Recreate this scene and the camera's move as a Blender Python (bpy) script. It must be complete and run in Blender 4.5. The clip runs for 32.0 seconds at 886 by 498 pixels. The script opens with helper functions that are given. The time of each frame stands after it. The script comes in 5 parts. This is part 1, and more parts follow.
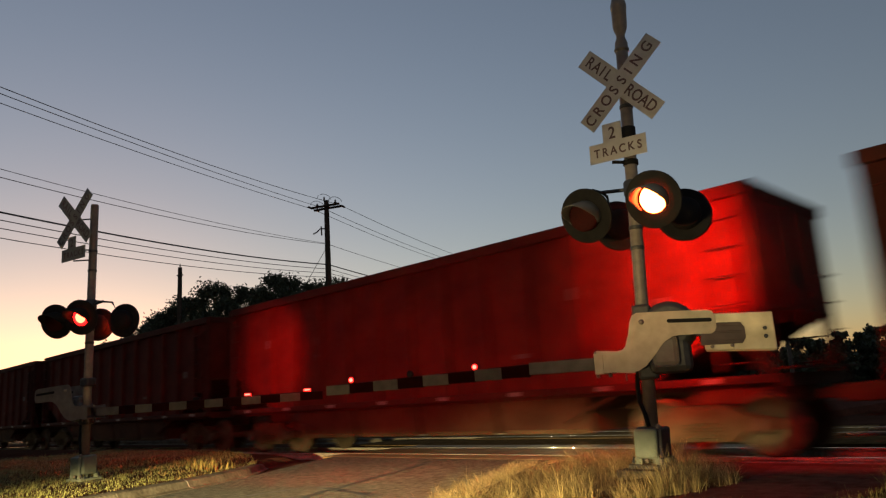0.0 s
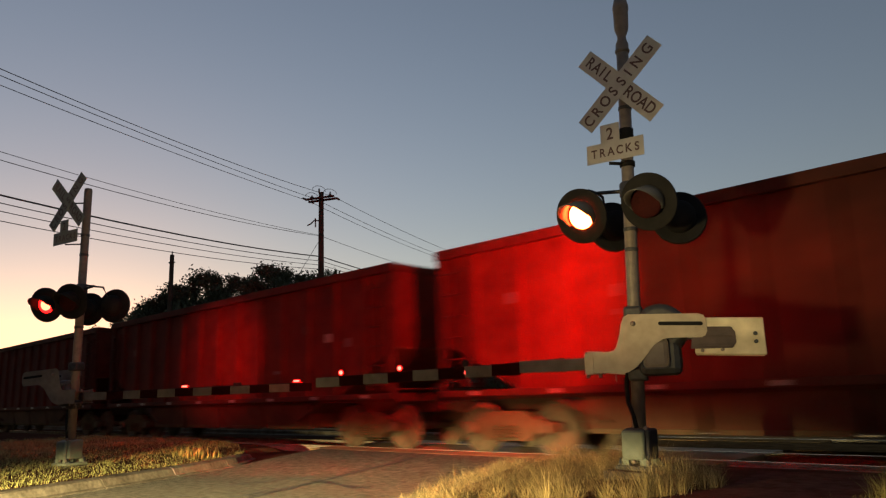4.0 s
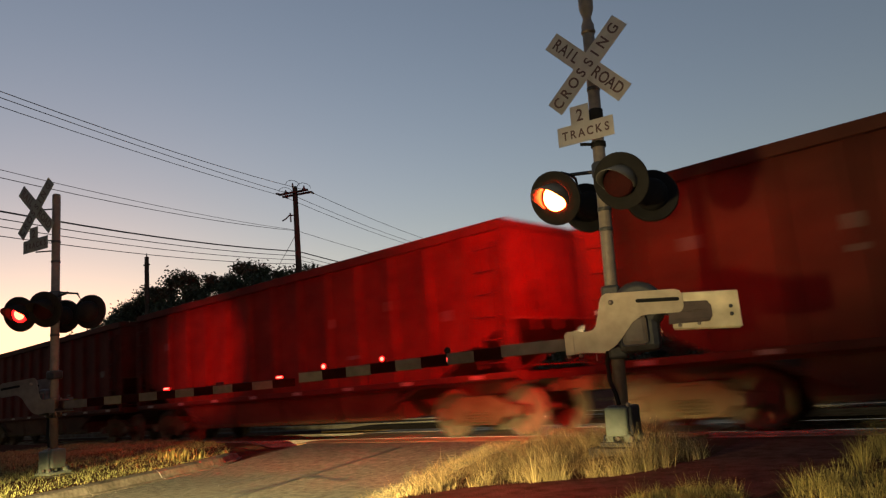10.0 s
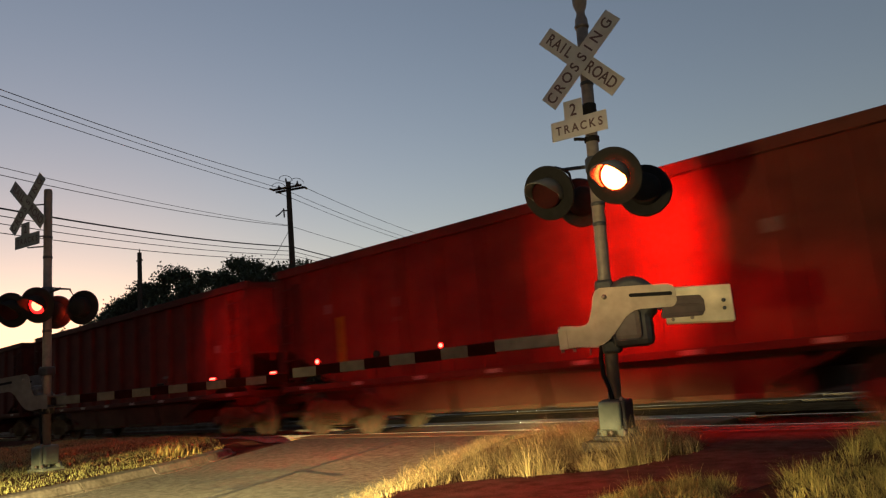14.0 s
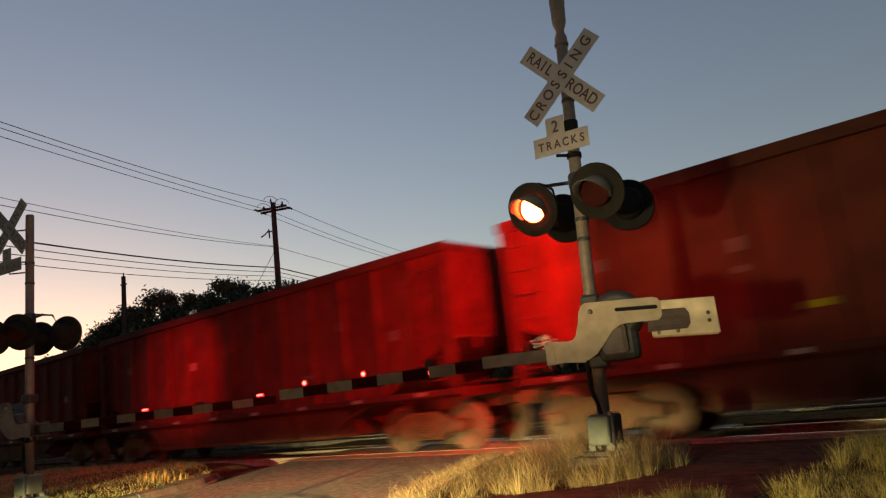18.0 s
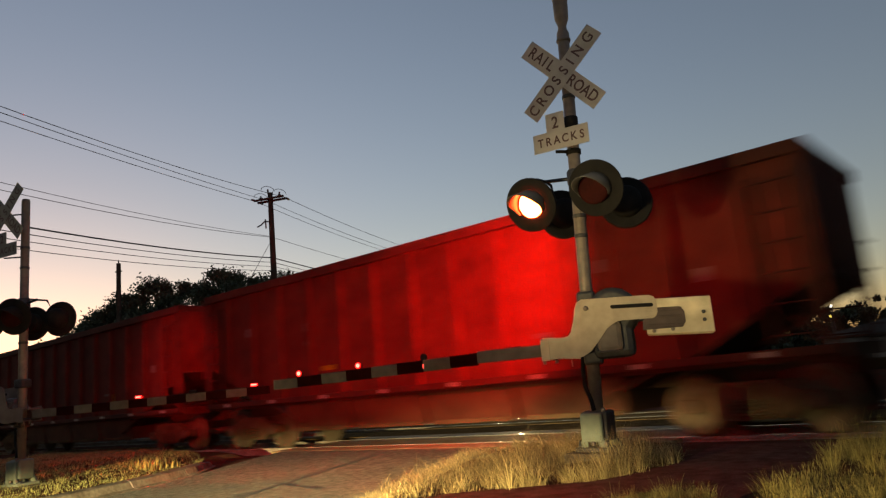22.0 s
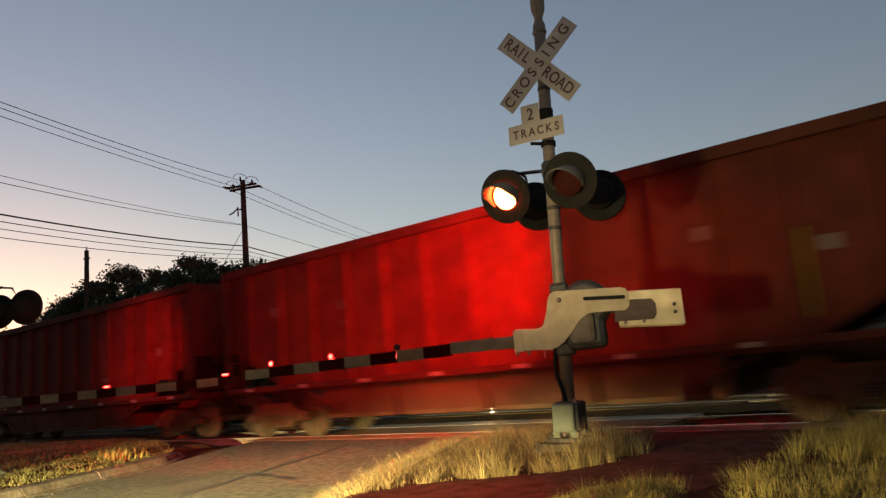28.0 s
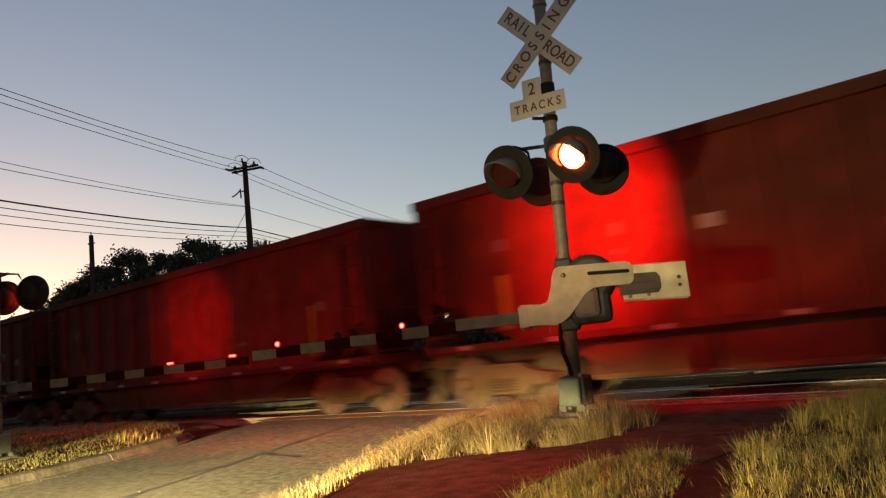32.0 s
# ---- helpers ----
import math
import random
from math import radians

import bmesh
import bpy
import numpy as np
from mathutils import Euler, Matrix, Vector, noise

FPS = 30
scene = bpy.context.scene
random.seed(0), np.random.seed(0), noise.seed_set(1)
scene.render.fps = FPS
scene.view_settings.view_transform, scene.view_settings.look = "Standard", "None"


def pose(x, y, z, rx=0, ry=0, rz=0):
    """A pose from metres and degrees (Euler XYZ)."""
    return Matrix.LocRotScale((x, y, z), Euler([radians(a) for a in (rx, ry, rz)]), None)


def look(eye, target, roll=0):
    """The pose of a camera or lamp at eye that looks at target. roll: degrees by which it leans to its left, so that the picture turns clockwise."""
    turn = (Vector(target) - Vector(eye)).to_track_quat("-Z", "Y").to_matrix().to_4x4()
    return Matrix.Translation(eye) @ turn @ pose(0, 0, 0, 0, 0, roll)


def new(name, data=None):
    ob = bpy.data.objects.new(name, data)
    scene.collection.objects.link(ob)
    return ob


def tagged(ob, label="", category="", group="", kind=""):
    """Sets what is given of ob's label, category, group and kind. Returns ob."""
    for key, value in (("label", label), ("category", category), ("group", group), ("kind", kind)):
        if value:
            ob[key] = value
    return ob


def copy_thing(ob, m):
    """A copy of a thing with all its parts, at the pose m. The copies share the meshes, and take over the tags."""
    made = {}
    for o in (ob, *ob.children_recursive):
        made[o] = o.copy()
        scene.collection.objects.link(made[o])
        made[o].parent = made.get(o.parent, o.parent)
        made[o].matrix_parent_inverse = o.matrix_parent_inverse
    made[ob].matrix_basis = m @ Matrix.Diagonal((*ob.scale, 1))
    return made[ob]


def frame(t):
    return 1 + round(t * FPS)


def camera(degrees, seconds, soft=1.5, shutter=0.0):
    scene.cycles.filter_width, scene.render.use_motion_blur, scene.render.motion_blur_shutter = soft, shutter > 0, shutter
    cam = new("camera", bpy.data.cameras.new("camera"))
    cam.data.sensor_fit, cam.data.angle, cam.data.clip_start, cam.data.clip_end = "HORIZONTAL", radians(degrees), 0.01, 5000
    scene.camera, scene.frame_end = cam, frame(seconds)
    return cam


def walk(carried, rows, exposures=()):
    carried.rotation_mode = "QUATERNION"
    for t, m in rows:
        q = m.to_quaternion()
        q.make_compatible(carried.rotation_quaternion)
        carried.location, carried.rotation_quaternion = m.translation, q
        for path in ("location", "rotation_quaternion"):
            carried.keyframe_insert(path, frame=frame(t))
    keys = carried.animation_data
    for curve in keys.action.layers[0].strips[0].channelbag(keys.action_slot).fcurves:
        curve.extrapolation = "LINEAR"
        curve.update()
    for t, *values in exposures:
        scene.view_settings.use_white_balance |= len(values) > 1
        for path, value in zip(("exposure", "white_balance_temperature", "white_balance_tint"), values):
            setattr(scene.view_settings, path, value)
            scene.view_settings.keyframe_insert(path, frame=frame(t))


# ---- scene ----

# The world: x along the tracks, y across them, z = 0 at the top of the rails.
EYE = 1.083
PATH = [  # seconds, yaw, pitch, roll, small sway of the eye
    (0, 45.065, 11.860, 3.480, 0.003, 0.000, 0.005),
    (0.5, 44.858, 11.867, 3.064, 0.002, -0.002, 0.007),
    (1, 44.706, 11.878, 2.873, -0.004, -0.004, 0.008),
    (1.5, 44.693, 11.728, 3.043, -0.001, -0.005, 0.005),
    (2, 44.716, 11.535, 3.121, -0.004, -0.003, 0.001),
    (2.5, 44.659, 11.412, 2.787, -0.008, 0.001, 0.004),
    (3, 44.535, 11.427, 2.214, -0.009, 0.000, 0.003),
    (3.5, 44.330, 11.553, 1.759, -0.010, -0.004, 0.002),
    (5.5, 43.619, 11.366, 2.259, -0.005, -0.004, 0.005),
    (6, 43.508, 11.516, 2.213, -0.009, -0.004, 0.004),
    (6.5, 43.407, 11.586, 2.358, -0.006, -0.005, 0.003),
    (7, 43.357, 11.474, 2.737, -0.004, -0.001, 0.001),
    (7.5, 43.270, 11.180, 3.339, -0.005, 0.001, -0.000),
    (8, 43.183, 10.945, 3.754, 0.001, 0.003, -0.002),
    (8.5, 43.095, 10.905, 3.705, -0.000, 0.001, 0.000),
    (9, 43.084, 10.878, 3.889, -0.000, 0.000, -0.000),
    (9.5, 43.094, 10.801, 4.298, 0.001, 0.005, -0.003),
    (10, 42.964, 10.484, 4.881, 0.004, 0.000, 0.002),
    (10.5, 42.880, 10.253, 5.395, 0.007, 0.005, -0.003),
    (11, 42.795, 10.114, 5.668, 0.009, 0.007, -0.002),
    (11.5, 42.711, 10.192, 4.918, 0.006, -0.002, 0.002),
    (12, 42.714, 10.384, 4.207, -0.001, 0.001, -0.002),
    (12.5, 42.657, 10.396, 4.214, 0.000, 0.001, 0.003),
    (13, 42.618, 10.366, 4.371, 0.002, 0.001, -0.001),
    (13.5, 42.585, 10.220, 4.805, 0.003, 0.004, -0.006),
    (14, 42.498, 10.069, 5.045, 0.003, 0.003, -0.002),
    (14.5, 42.426, 10.026, 4.650, -0.000, -0.000, -0.005),
    (16.5, 42.458, 9.974, 6.304, 0.012, 0.007, -0.004),
    (17, 42.423, 10.412, 6.505, 0.016, 0.005, -0.000),
    (17.5, 41.868, 10.953, 6.115, 0.013, -0.001, -0.007),
    (18, 41.651, 11.372, 6.356, 0.020, 0.002, 0.001),
    (18.5, 41.525, 11.585, 5.749, 0.011, 0.000, -0.001),
    (19, 41.486, 11.488, 5.473, 0.010, -0.004, -0.004),
    (19.5, 41.377, 11.358, 5.422, 0.014, -0.005, -0.001),
    (20, 41.146, 11.347, 5.380, 0.011, -0.002, -0.004),
    (20.5, 40.916, 11.541, 5.396, 0.016, -0.004, -0.004),
    (21, 40.778, 11.663, 5.412, 0.011, -0.003, -0.002),
    (21.5, 40.802, 11.397, 5.165, 0.009, -0.003, -0.000),
    (22, 41.100, 10.856, 5.177, 0.007, -0.004, -0.004),
    (22.5, 41.202, 10.628, 5.147, 0.008, -0.002, -0.001),
    (23, 41.176, 10.482, 4.558, -0.001, 0.000, -0.004),
    (23.5, 41.226, 10.392, 4.517, 0.002, -0.001, -0.003),
    (24, 41.304, 10.433, 5.309, 0.005, 0.000, -0.004),
    (24.5, 41.329, 10.337, 6.878, 0.018, -0.003, -0.007),
    (25, 41.562, 9.664, 9.291, 0.023, 0.004, -0.006),
    (25.5, 40.260, 9.321, 9.967, 0.038, 0.009, -0.012),
    (27.5, 38.153, 10.518, 4.803, 0.002, -0.012, 0.009),
    (28, 38.967, 9.830, 5.067, 0.000, -0.000, 0.014),
    (28.5, 39.390, 9.403, 6.227, 0.007, 0.004, 0.016),
    (29, 39.340, 9.297, 6.591, 0.005, 0.001, 0.012),
    (29.5, 39.202, 9.176, 6.506, 0.005, -0.001, 0.015),
    (30, 39.190, 9.250, 5.957, 0.004, -0.003, 0.011),
    (30.5, 39.269, 9.263, 5.440, -0.005, 0.003, 0.014),
    (31, 39.352, 9.092, 5.342, -0.003, 0.001, 0.018),
    (31.5, 39.442, 8.670, 5.416, -0.008, 0.001, 0.017),
    (32, 39.450, 8.128, 6.147, -0.002, 0.008, 0.010),
]
cam = camera(63.0, 32.0, soft=1.25, shutter=0.9)
walk(cam, [(t, pose(dx, dy, EYE + dz, 90 + p, r, w)) for t, w, p, r, dx, dy, dz in PATH], exposures=((0.0, -0.28), (6.0, -0.2), (13.0, -0.12), (22.0, -0.06), (32.0, 0.08)))

# ---- light: dusk sky, glow of the sun that has set, headlamps of the queue on the road, added warm fill ----
world = bpy.data.worlds.new("dusk")
scene.world = world
world.use_nodes = True
wn = world.node_tree.nodes
wl = world.node_tree.links
sky = wn.new("ShaderNodeTexSky")
sky.sky_type = "NISHITA"
sky.sun_disc = False
sky.sun_elevation = radians(0.2)
sky.sun_rotation = radians(-72)
sky.air_density, sky.dust_density, sky.ozone_density = 1.0, 0.35, 1.5
tone = wn.new("ShaderNodeMix")
tone.data_type, tone.blend_type = "RGBA", "MULTIPLY"
tone.inputs["Factor"].default_value = 1.0
tone.inputs["B"].default_value = (0.947, 0.95, 1.0, 1)
soft = wn.new("ShaderNodeHueSaturation")
soft.inputs["Saturation"].default_value = 0.84
wl.new(sky.outputs["Color"], soft.inputs["Color"])
wl.new(soft.outputs["Color"], tone.inputs["A"])
wl.new(tone.outputs["Result"], wn["Background"].inputs["Color"])
wn["Background"].inputs["Strength"].default_value = 0.48
scene.view_settings.exposure = 0.0


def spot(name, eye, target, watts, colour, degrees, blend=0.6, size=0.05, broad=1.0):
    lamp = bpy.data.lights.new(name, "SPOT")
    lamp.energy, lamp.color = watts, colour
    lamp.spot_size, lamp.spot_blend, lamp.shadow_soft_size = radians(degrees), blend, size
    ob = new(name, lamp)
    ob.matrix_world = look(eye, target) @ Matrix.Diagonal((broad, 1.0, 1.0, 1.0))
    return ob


WARM = (1.0, 0.79, 0.37)
spot("unseen_warm_lamp", (-5.8, -3.6, 0.66), (-11.2, 6.4, -1.95), 78000, WARM, 26, 0.8, 0.1, 2.7)
spot("unseen_warm_lamp", (-4.5, -3.1, 0.66), (-5.3, 7.5, -1.45), 15000, WARM, 25.5, 0.7, 0.1, 1.7)
# Next three are added fill for the trucks, right grass and train side.
spot("unseen_warm_lamp", (-4.9, -3.2, 0.64), (-7.2, 7.5, -1.6), 34000, WARM, 28, 0.9, 0.2, 1.7)
spot("unseen_warm_lamp", (-3.6, -3.4, 0.62), (-1.2, 6.6, -2.1), 24000, WARM, 29, 1.0, 0.3, 1.5)
spot("unseen_warm_lamp", (-3.2, -3.6, 0.7), (0.9, 10.3, 3.4), 4200, WARM, 22, 1.0, 0.3, 3.9)
spot("unseen_warm_lamp", (-20.3, 27.0, 0.65), (-8.0, 12.4, -0.3), 800, WARM, 34, 0.9, 0.08)
spot("unseen_warm_lamp", (-19.2, 27.0, 0.65), (-7.0, 12.4, -0.3), 800, WARM, 34, 0.9, 0.08)


# ---- materials ----
def surface(name, a, b, scale=8.0, rough=0.7, metal=0.0, bump=0.2, big=0.6, emit=None, power=0.0, island=0.0, coords="Object"):
    """Two colours mixed by grain and by larger stains, with fine relief."""
    m = bpy.data.materials.new(name)
    m.use_nodes = True
    n, l = m.node_tree.nodes, m.node_tree.links
    bsdf = n["Principled BSDF"]
    tc = n.new("ShaderNodeTexCoord")
    fine = n.new("ShaderNodeTexNoise")
    fine.inputs["Scale"].default_value, fine.inputs["Detail"].default_value = scale, 8.0
    wide = n.new("ShaderNodeTexNoise")
    wide.inputs["Scale"].default_value, wide.inputs["Detail"].default_value = scale * 0.12, 4.0
    l.new(tc.outputs[coords], fine.inputs["Vector"])
    l.new(tc.outputs[coords], wide.inputs["Vector"])
    both = n.new("ShaderNodeMix")
    both.inputs["Factor"].default_value = big
    l.new(fine.outputs["Fac"], both.inputs["A"])
    l.new(wide.outputs["Fac"], both.inputs["B"])
    value = both.outputs["Result"]
    if island:
        geo = n.new("ShaderNodeNewGeometry")
        third = n.new("ShaderNodeMix")
        third.inputs["Factor"].default_value = island
        l.new(value, third.inputs["A"])
        l.new(geo.outputs["Random Per Island"], third.inputs["B"])
        value = third.outputs["Result"]
    ramp = n.new("ShaderNodeValToRGB")
    ramp.color_ramp.elements[0].position, ramp.color_ramp.elements[1].position = (0.36, 0.64) if not island else (0.2, 0.8)
    ramp.color_ramp.elements[0].color, ramp.color_ramp.elements[1].color = (*a, 1), (*b, 1)
    l.new(value, ramp.inputs["Fac"])
    l.new(ramp.outputs["Color"], bsdf.inputs["Base Color"])
    bsdf.inputs["Specular IOR Level"].default_value = 0.0 if rough >= 0.85 else 0.12 if rough >= 0.75 else 0.5
    bsdf.inputs["Roughness"].default_value, bsdf.inputs["Metallic"].default_value = rough, metal
    if bump:
        bp = n.new("ShaderNodeBump")
        bp.inputs["Strength"].default_value, bp.inputs["Distance"].default_value = bump, 0.02
        l.new(fine.outputs["Fac"], bp.inputs["Height"])
        l.new(bp.outputs["Normal"], bsdf.inputs["Normal"])
    if emit:
        bsdf.inputs["Emission Color"].default_value, bsdf.inputs["Emission Strength"].default_value = (*emit, 1), power
    return m


RED_LIGHT = (1.0, 0.012, 0.006)
earth = surface("earth", (0.045, 0.021, 0.013), (0.095, 0.046, 0.029), 3.0, 0.95, bump=0.5)
asphalt = surface("asphalt", (0.055, 0.05, 0.039), (0.225, 0.207, 0.158), 75.0, 0.9, bump=0.4, big=0.42)
path_asphalt = surface("path_asphalt", (0.07, 0.028, 0.02), (0.135, 0.058, 0.043), 50.0, 0.85, bump=0.5)
tar = surface("tar", (0.022, 0.02, 0.018), (0.05, 0.046, 0.04), 20.0, 0.6)
concrete = surface("concrete", (0.075, 0.064, 0.046), (0.19, 0.165, 0.12), 18.0, 0.9, bump=0.4)
faded_mortar = surface("faded_mortar", (0.38, 0.35, 0.28), (0.55, 0.51, 0.42), 20.0, 0.9, bump=0.2)
# Golden headlamp light is put into both deck colours, more for the near track.
polished_lit_concrete = surface("polished_lit_concrete", (0.16, 0.10, 0.04), (0.36, 0.245, 0.105), 12.0, 0.72, bump=0.12)
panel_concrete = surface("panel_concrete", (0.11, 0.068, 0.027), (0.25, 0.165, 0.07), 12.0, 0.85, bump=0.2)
ballast_stone = surface("ballast_stone", (0.02, 0.015, 0.011), (0.06, 0.046, 0.034), 30.0, 0.95, bump=1.0)
tie_wood = surface("tie_wood", (0.035, 0.025, 0.018), (0.09, 0.07, 0.05), 14.0, 0.9, bump=0.5)
# Warm lamp light is put into this colour too.
crossing_asphalt = surface("crossing_asphalt", (0.08, 0.049, 0.02), (0.18, 0.115, 0.05), 30.0, 0.85, bump=0.12)
rail_steel = surface("rail_steel", (0.17, 0.14, 0.10), (0.36, 0.32, 0.24), 18.0, 0.7, 0.0, 0.1)
rail_head = surface("rail_head", (0.55, 0.53, 0.50), (0.75, 0.73, 0.70), 40.0, 0.18, 1.0, 0.05)
galvanised = surface("galvanised", (0.13, 0.10, 0.077), (0.24, 0.185, 0.14), 14.0, 0.55, 0.2, 0.08)
gate_metal = surface("gate_metal", (0.28, 0.225, 0.15), (0.45, 0.365, 0.25), 9.0, 0.6, 0.2, 0.1)
# Dim copy of gate_metal: the far gate's low light is in its colour.
dim_gate_metal = surface("dim_gate_metal", (0.10, 0.078, 0.062), (0.19, 0.15, 0.12), 9.0, 0.7, 0.1, 0.15)
weight_metal = surface("weight_metal", (0.36, 0.28, 0.16), (0.78, 0.66, 0.43), 6.0, 0.65, 0.1, 0.15)
dark_metal = surface("dark_metal", (0.03, 0.03, 0.03), (0.08, 0.075, 0.07), 12.0, 0.55, 0.5, 0.1)
rusty_brown = surface("rusty_brown", (0.05, 0.032, 0.026), (0.11, 0.075, 0.06), 9.0, 0.7, 0.1, 0.2)
visor_paint = surface("visor_paint", (0.06, 0.056, 0.05), (0.09, 0.084, 0.076), 10.0, 0.5, 0.0, 0.05)
black_paint = surface("black_paint", (0.007, 0.0065, 0.006), (0.018, 0.016, 0.015), 10.0, 0.8, 0.0, 0.05)
box_green = surface("box_green", (0.13, 0.15, 0.10), (0.21, 0.23, 0.165), 10.0, 0.6, 0.1, 0.05)
sign_white = surface("sign_white", (0.32, 0.285, 0.25), (0.46, 0.415, 0.37), 9.0, 0.45, 0.0, 0.03)
# For the far sign: white sign paint darkened to look shaded.
sign_shaded = surface("sign_shaded", (0.13, 0.115, 0.098), (0.22, 0.195, 0.165), 9.0, 0.6, 0.0, 0.03)
letter_black = surface("letter_black", (0.045, 0.018, 0.015), (0.10, 0.042, 0.036), 20.0, 0.6, bump=0)
arm_white = surface("arm_white", (0.08, 0.067, 0.05), (0.15, 0.126, 0.095), 8.0, 0.85, 0.0, 0.05)
arm_grey = surface("arm_grey", (0.08, 0.069, 0.057), (0.14, 0.124, 0.105), 8.0, 0.85, 0.0, 0.1)
arm_red = surface("arm_red", (0.012, 0.0025, 0.002), (0.024, 0.005, 0.004), 8.0, 0.85, 0.0, 0.05)
dark_lens = surface("dark_lens", (0.018, 0.002, 0.002), (0.035, 0.004, 0.003), 40.0, 0.8, bump=0.0)
lit_lens = surface("lit_lens", (0.5, 0.02, 0.01), (0.6, 0.03, 0.01), 40.0, 0.3, bump=0, emit=(1.0, 0.045, 0.008), power=200.0)
lens_rim = surface("lens_rim", (0.5, 0.02, 0.01), (0.6, 0.03, 0.01), 40.0, 0.3, bump=0, emit=(1.0, 0.006, 0.006), power=9.0)
dim_lens = surface("dim_lens", (0.5, 0.02, 0.01), (0.6, 0.03, 0.01), 40.0, 0.3, bump=0, emit=(1.0, 0.038, 0.017), power=34.0)
arm_glow = surface("arm_glow", (0.5, 0.02, 0.01), (0.6, 0.03, 0.01), 40.0, 0.3, bump=0, emit=(1.0, 0.0004, 0.0003), power=8500.0)
arm_lens = surface("arm_lens", (0.5, 0.02, 0.01), (0.6, 0.03, 0.01), 40.0, 0.3, bump=0, emit=(1.0, 0.004, 0.002), power=1.6)
arm_core = surface("arm_core", (0.5, 0.02, 0.01), (0.6, 0.03, 0.01), 40.0, 0.3, bump=0, emit=(1.0, 0.05, 0.035), power=16.0)
car_paint = surface("car_paint", (0.034, 0.0068, 0.0037), (0.08, 0.015, 0.008), 2.5, 0.8, 0.0, 0.12, 0.5)
rib_paint = surface("rib_paint", (0.038, 0.0076, 0.0041), (0.088, 0.0165, 0.0088), 2.5, 0.8, 0.0, 0.1, 0.5)
car_edge = surface("car_edge", (0.026, 0.0072, 0.0043), (0.06, 0.0165, 0.0095), 4.0, 0.8, 0.0, 0.12, 0.5)
car_under = surface("car_under", (0.034, 0.016, 0.009), (0.08, 0.04, 0.021), 4.0, 0.8, 0.1, 0.2)
truck_iron = surface("truck_iron", (0.045, 0.031, 0.016), (0.098, 0.072, 0.039), 7.0, 0.85, 0.1, 0.2)
wheel_iron = surface("wheel_iron", (0.06, 0.043, 0.025), (0.125, 0.094, 0.055), 7.0, 0.75, 0.2, 0.1)
reflector_white = surface("reflector_white", (0.16, 0.13, 0.11), (0.26, 0.22, 0.185), 12.0, 0.5, bump=0)
stripe_yellow = surface("stripe_yellow", (0.125, 0.115, 0.005), (0.19, 0.175, 0.008), 8.0, 0.88, bump=0.05)
plate_cream = surface("plate_cream", (0.62, 0.53, 0.25), (0.82, 0.72, 0.38), 9.0, 0.4, bump=0.02)
faded_white = surface("faded_white", (0.14, 0.11, 0.09), (0.24, 0.19, 0.16), 12.0, 0.6, bump=0)
stencil_white = surface("stencil_white", (0.03, 0.018, 0.015), (0.06, 0.038, 0.032), 10.0, 0.6, bump=0)
pole_wood = surface("pole_wood", (0.03, 0.024, 0.019), (0.07, 0.055, 0.043), 6.0, 0.9, bump=0.4)
wire_black = surface("wire_black", (0.012, 0.012, 0.012), (0.03, 0.03, 0.03), 6.0, 0.6, bump=0)
porcelain = surface("porcelain", (0.04, 0.03, 0.026), (0.09, 0.07, 0.06), 10.0, 0.3, bump=0)
bark = surface("bark", (0.04, 0.03, 0.022), (0.09, 0.07, 0.05), 10.0, 0.95, bump=0.6)
leaf = surface("leaf", (0.02, 0.028, 0.012), (0.045, 0.058, 0.024), 6.0, 0.7, bump=0, island=0.6)
dry_grass = surface("dry_grass", (0.13, 0.088, 0.03), (0.6, 0.46, 0.2), 3.0, 0.8, bump=0, island=0.75)
thatch = surface("thatch", (0.11, 0.08, 0.035), (0.28, 0.205, 0.09), 3.0, 0.85, bump=0, island=0.75)
green_grass = surface("green_grass", (0.13, 0.10, 0.027), (0.46, 0.36, 0.11), 3.0, 0.8, bump=0, island=0.75)
verge_grass = surface("verge_grass", (0.13, 0.13, 0.042), (0.38, 0.345, 0.12), 3.0, 0.8, bump=0, island=0.75)
house_wall = surface("house_wall", (0.10, 0.09, 0.08), (0.17, 0.155, 0.135), 3.0, 0.8, bump=0.05)
roof_grey = surface("roof_grey", (0.06, 0.06, 0.06), (0.11, 0.11, 0.11), 5.0, 0.8)
lamp_white = surface("lamp_white", (0.8, 0.8, 0.75), (0.9, 0.9, 0.85), 5.0, 0.4, bump=0, emit=(1.0, 0.92, 0.75), power=5.0)
lamp_yellow = surface("lamp_yellow", (0.8, 0.7, 0.3), (0.9, 0.8, 0.3), 5.0, 0.4, bump=0, emit=(1.0, 0.72, 0.12), power=3.0)


# ---- mesh helpers ----
def box(bm, x0, y0, z0, x1, y1, z1, bevel=0.0):
    r = bmesh.ops.create_cube(bm, size=1.0, matrix=Matrix.Translation(((x0 + x1) / 2, (y0 + y1) / 2, (z0 + z1) / 2))
                              @ Matrix.Diagonal((abs(x1 - x0), abs(y1 - y0), abs(z1 - z0), 1)))
    if bevel:
        edges = list({e for v in r["verts"] for e in v.link_edges})
        bmesh.ops.bevel(bm, geom=edges, offset=bevel, segments=2, affect="EDGES", profile=0.5)
    return bm


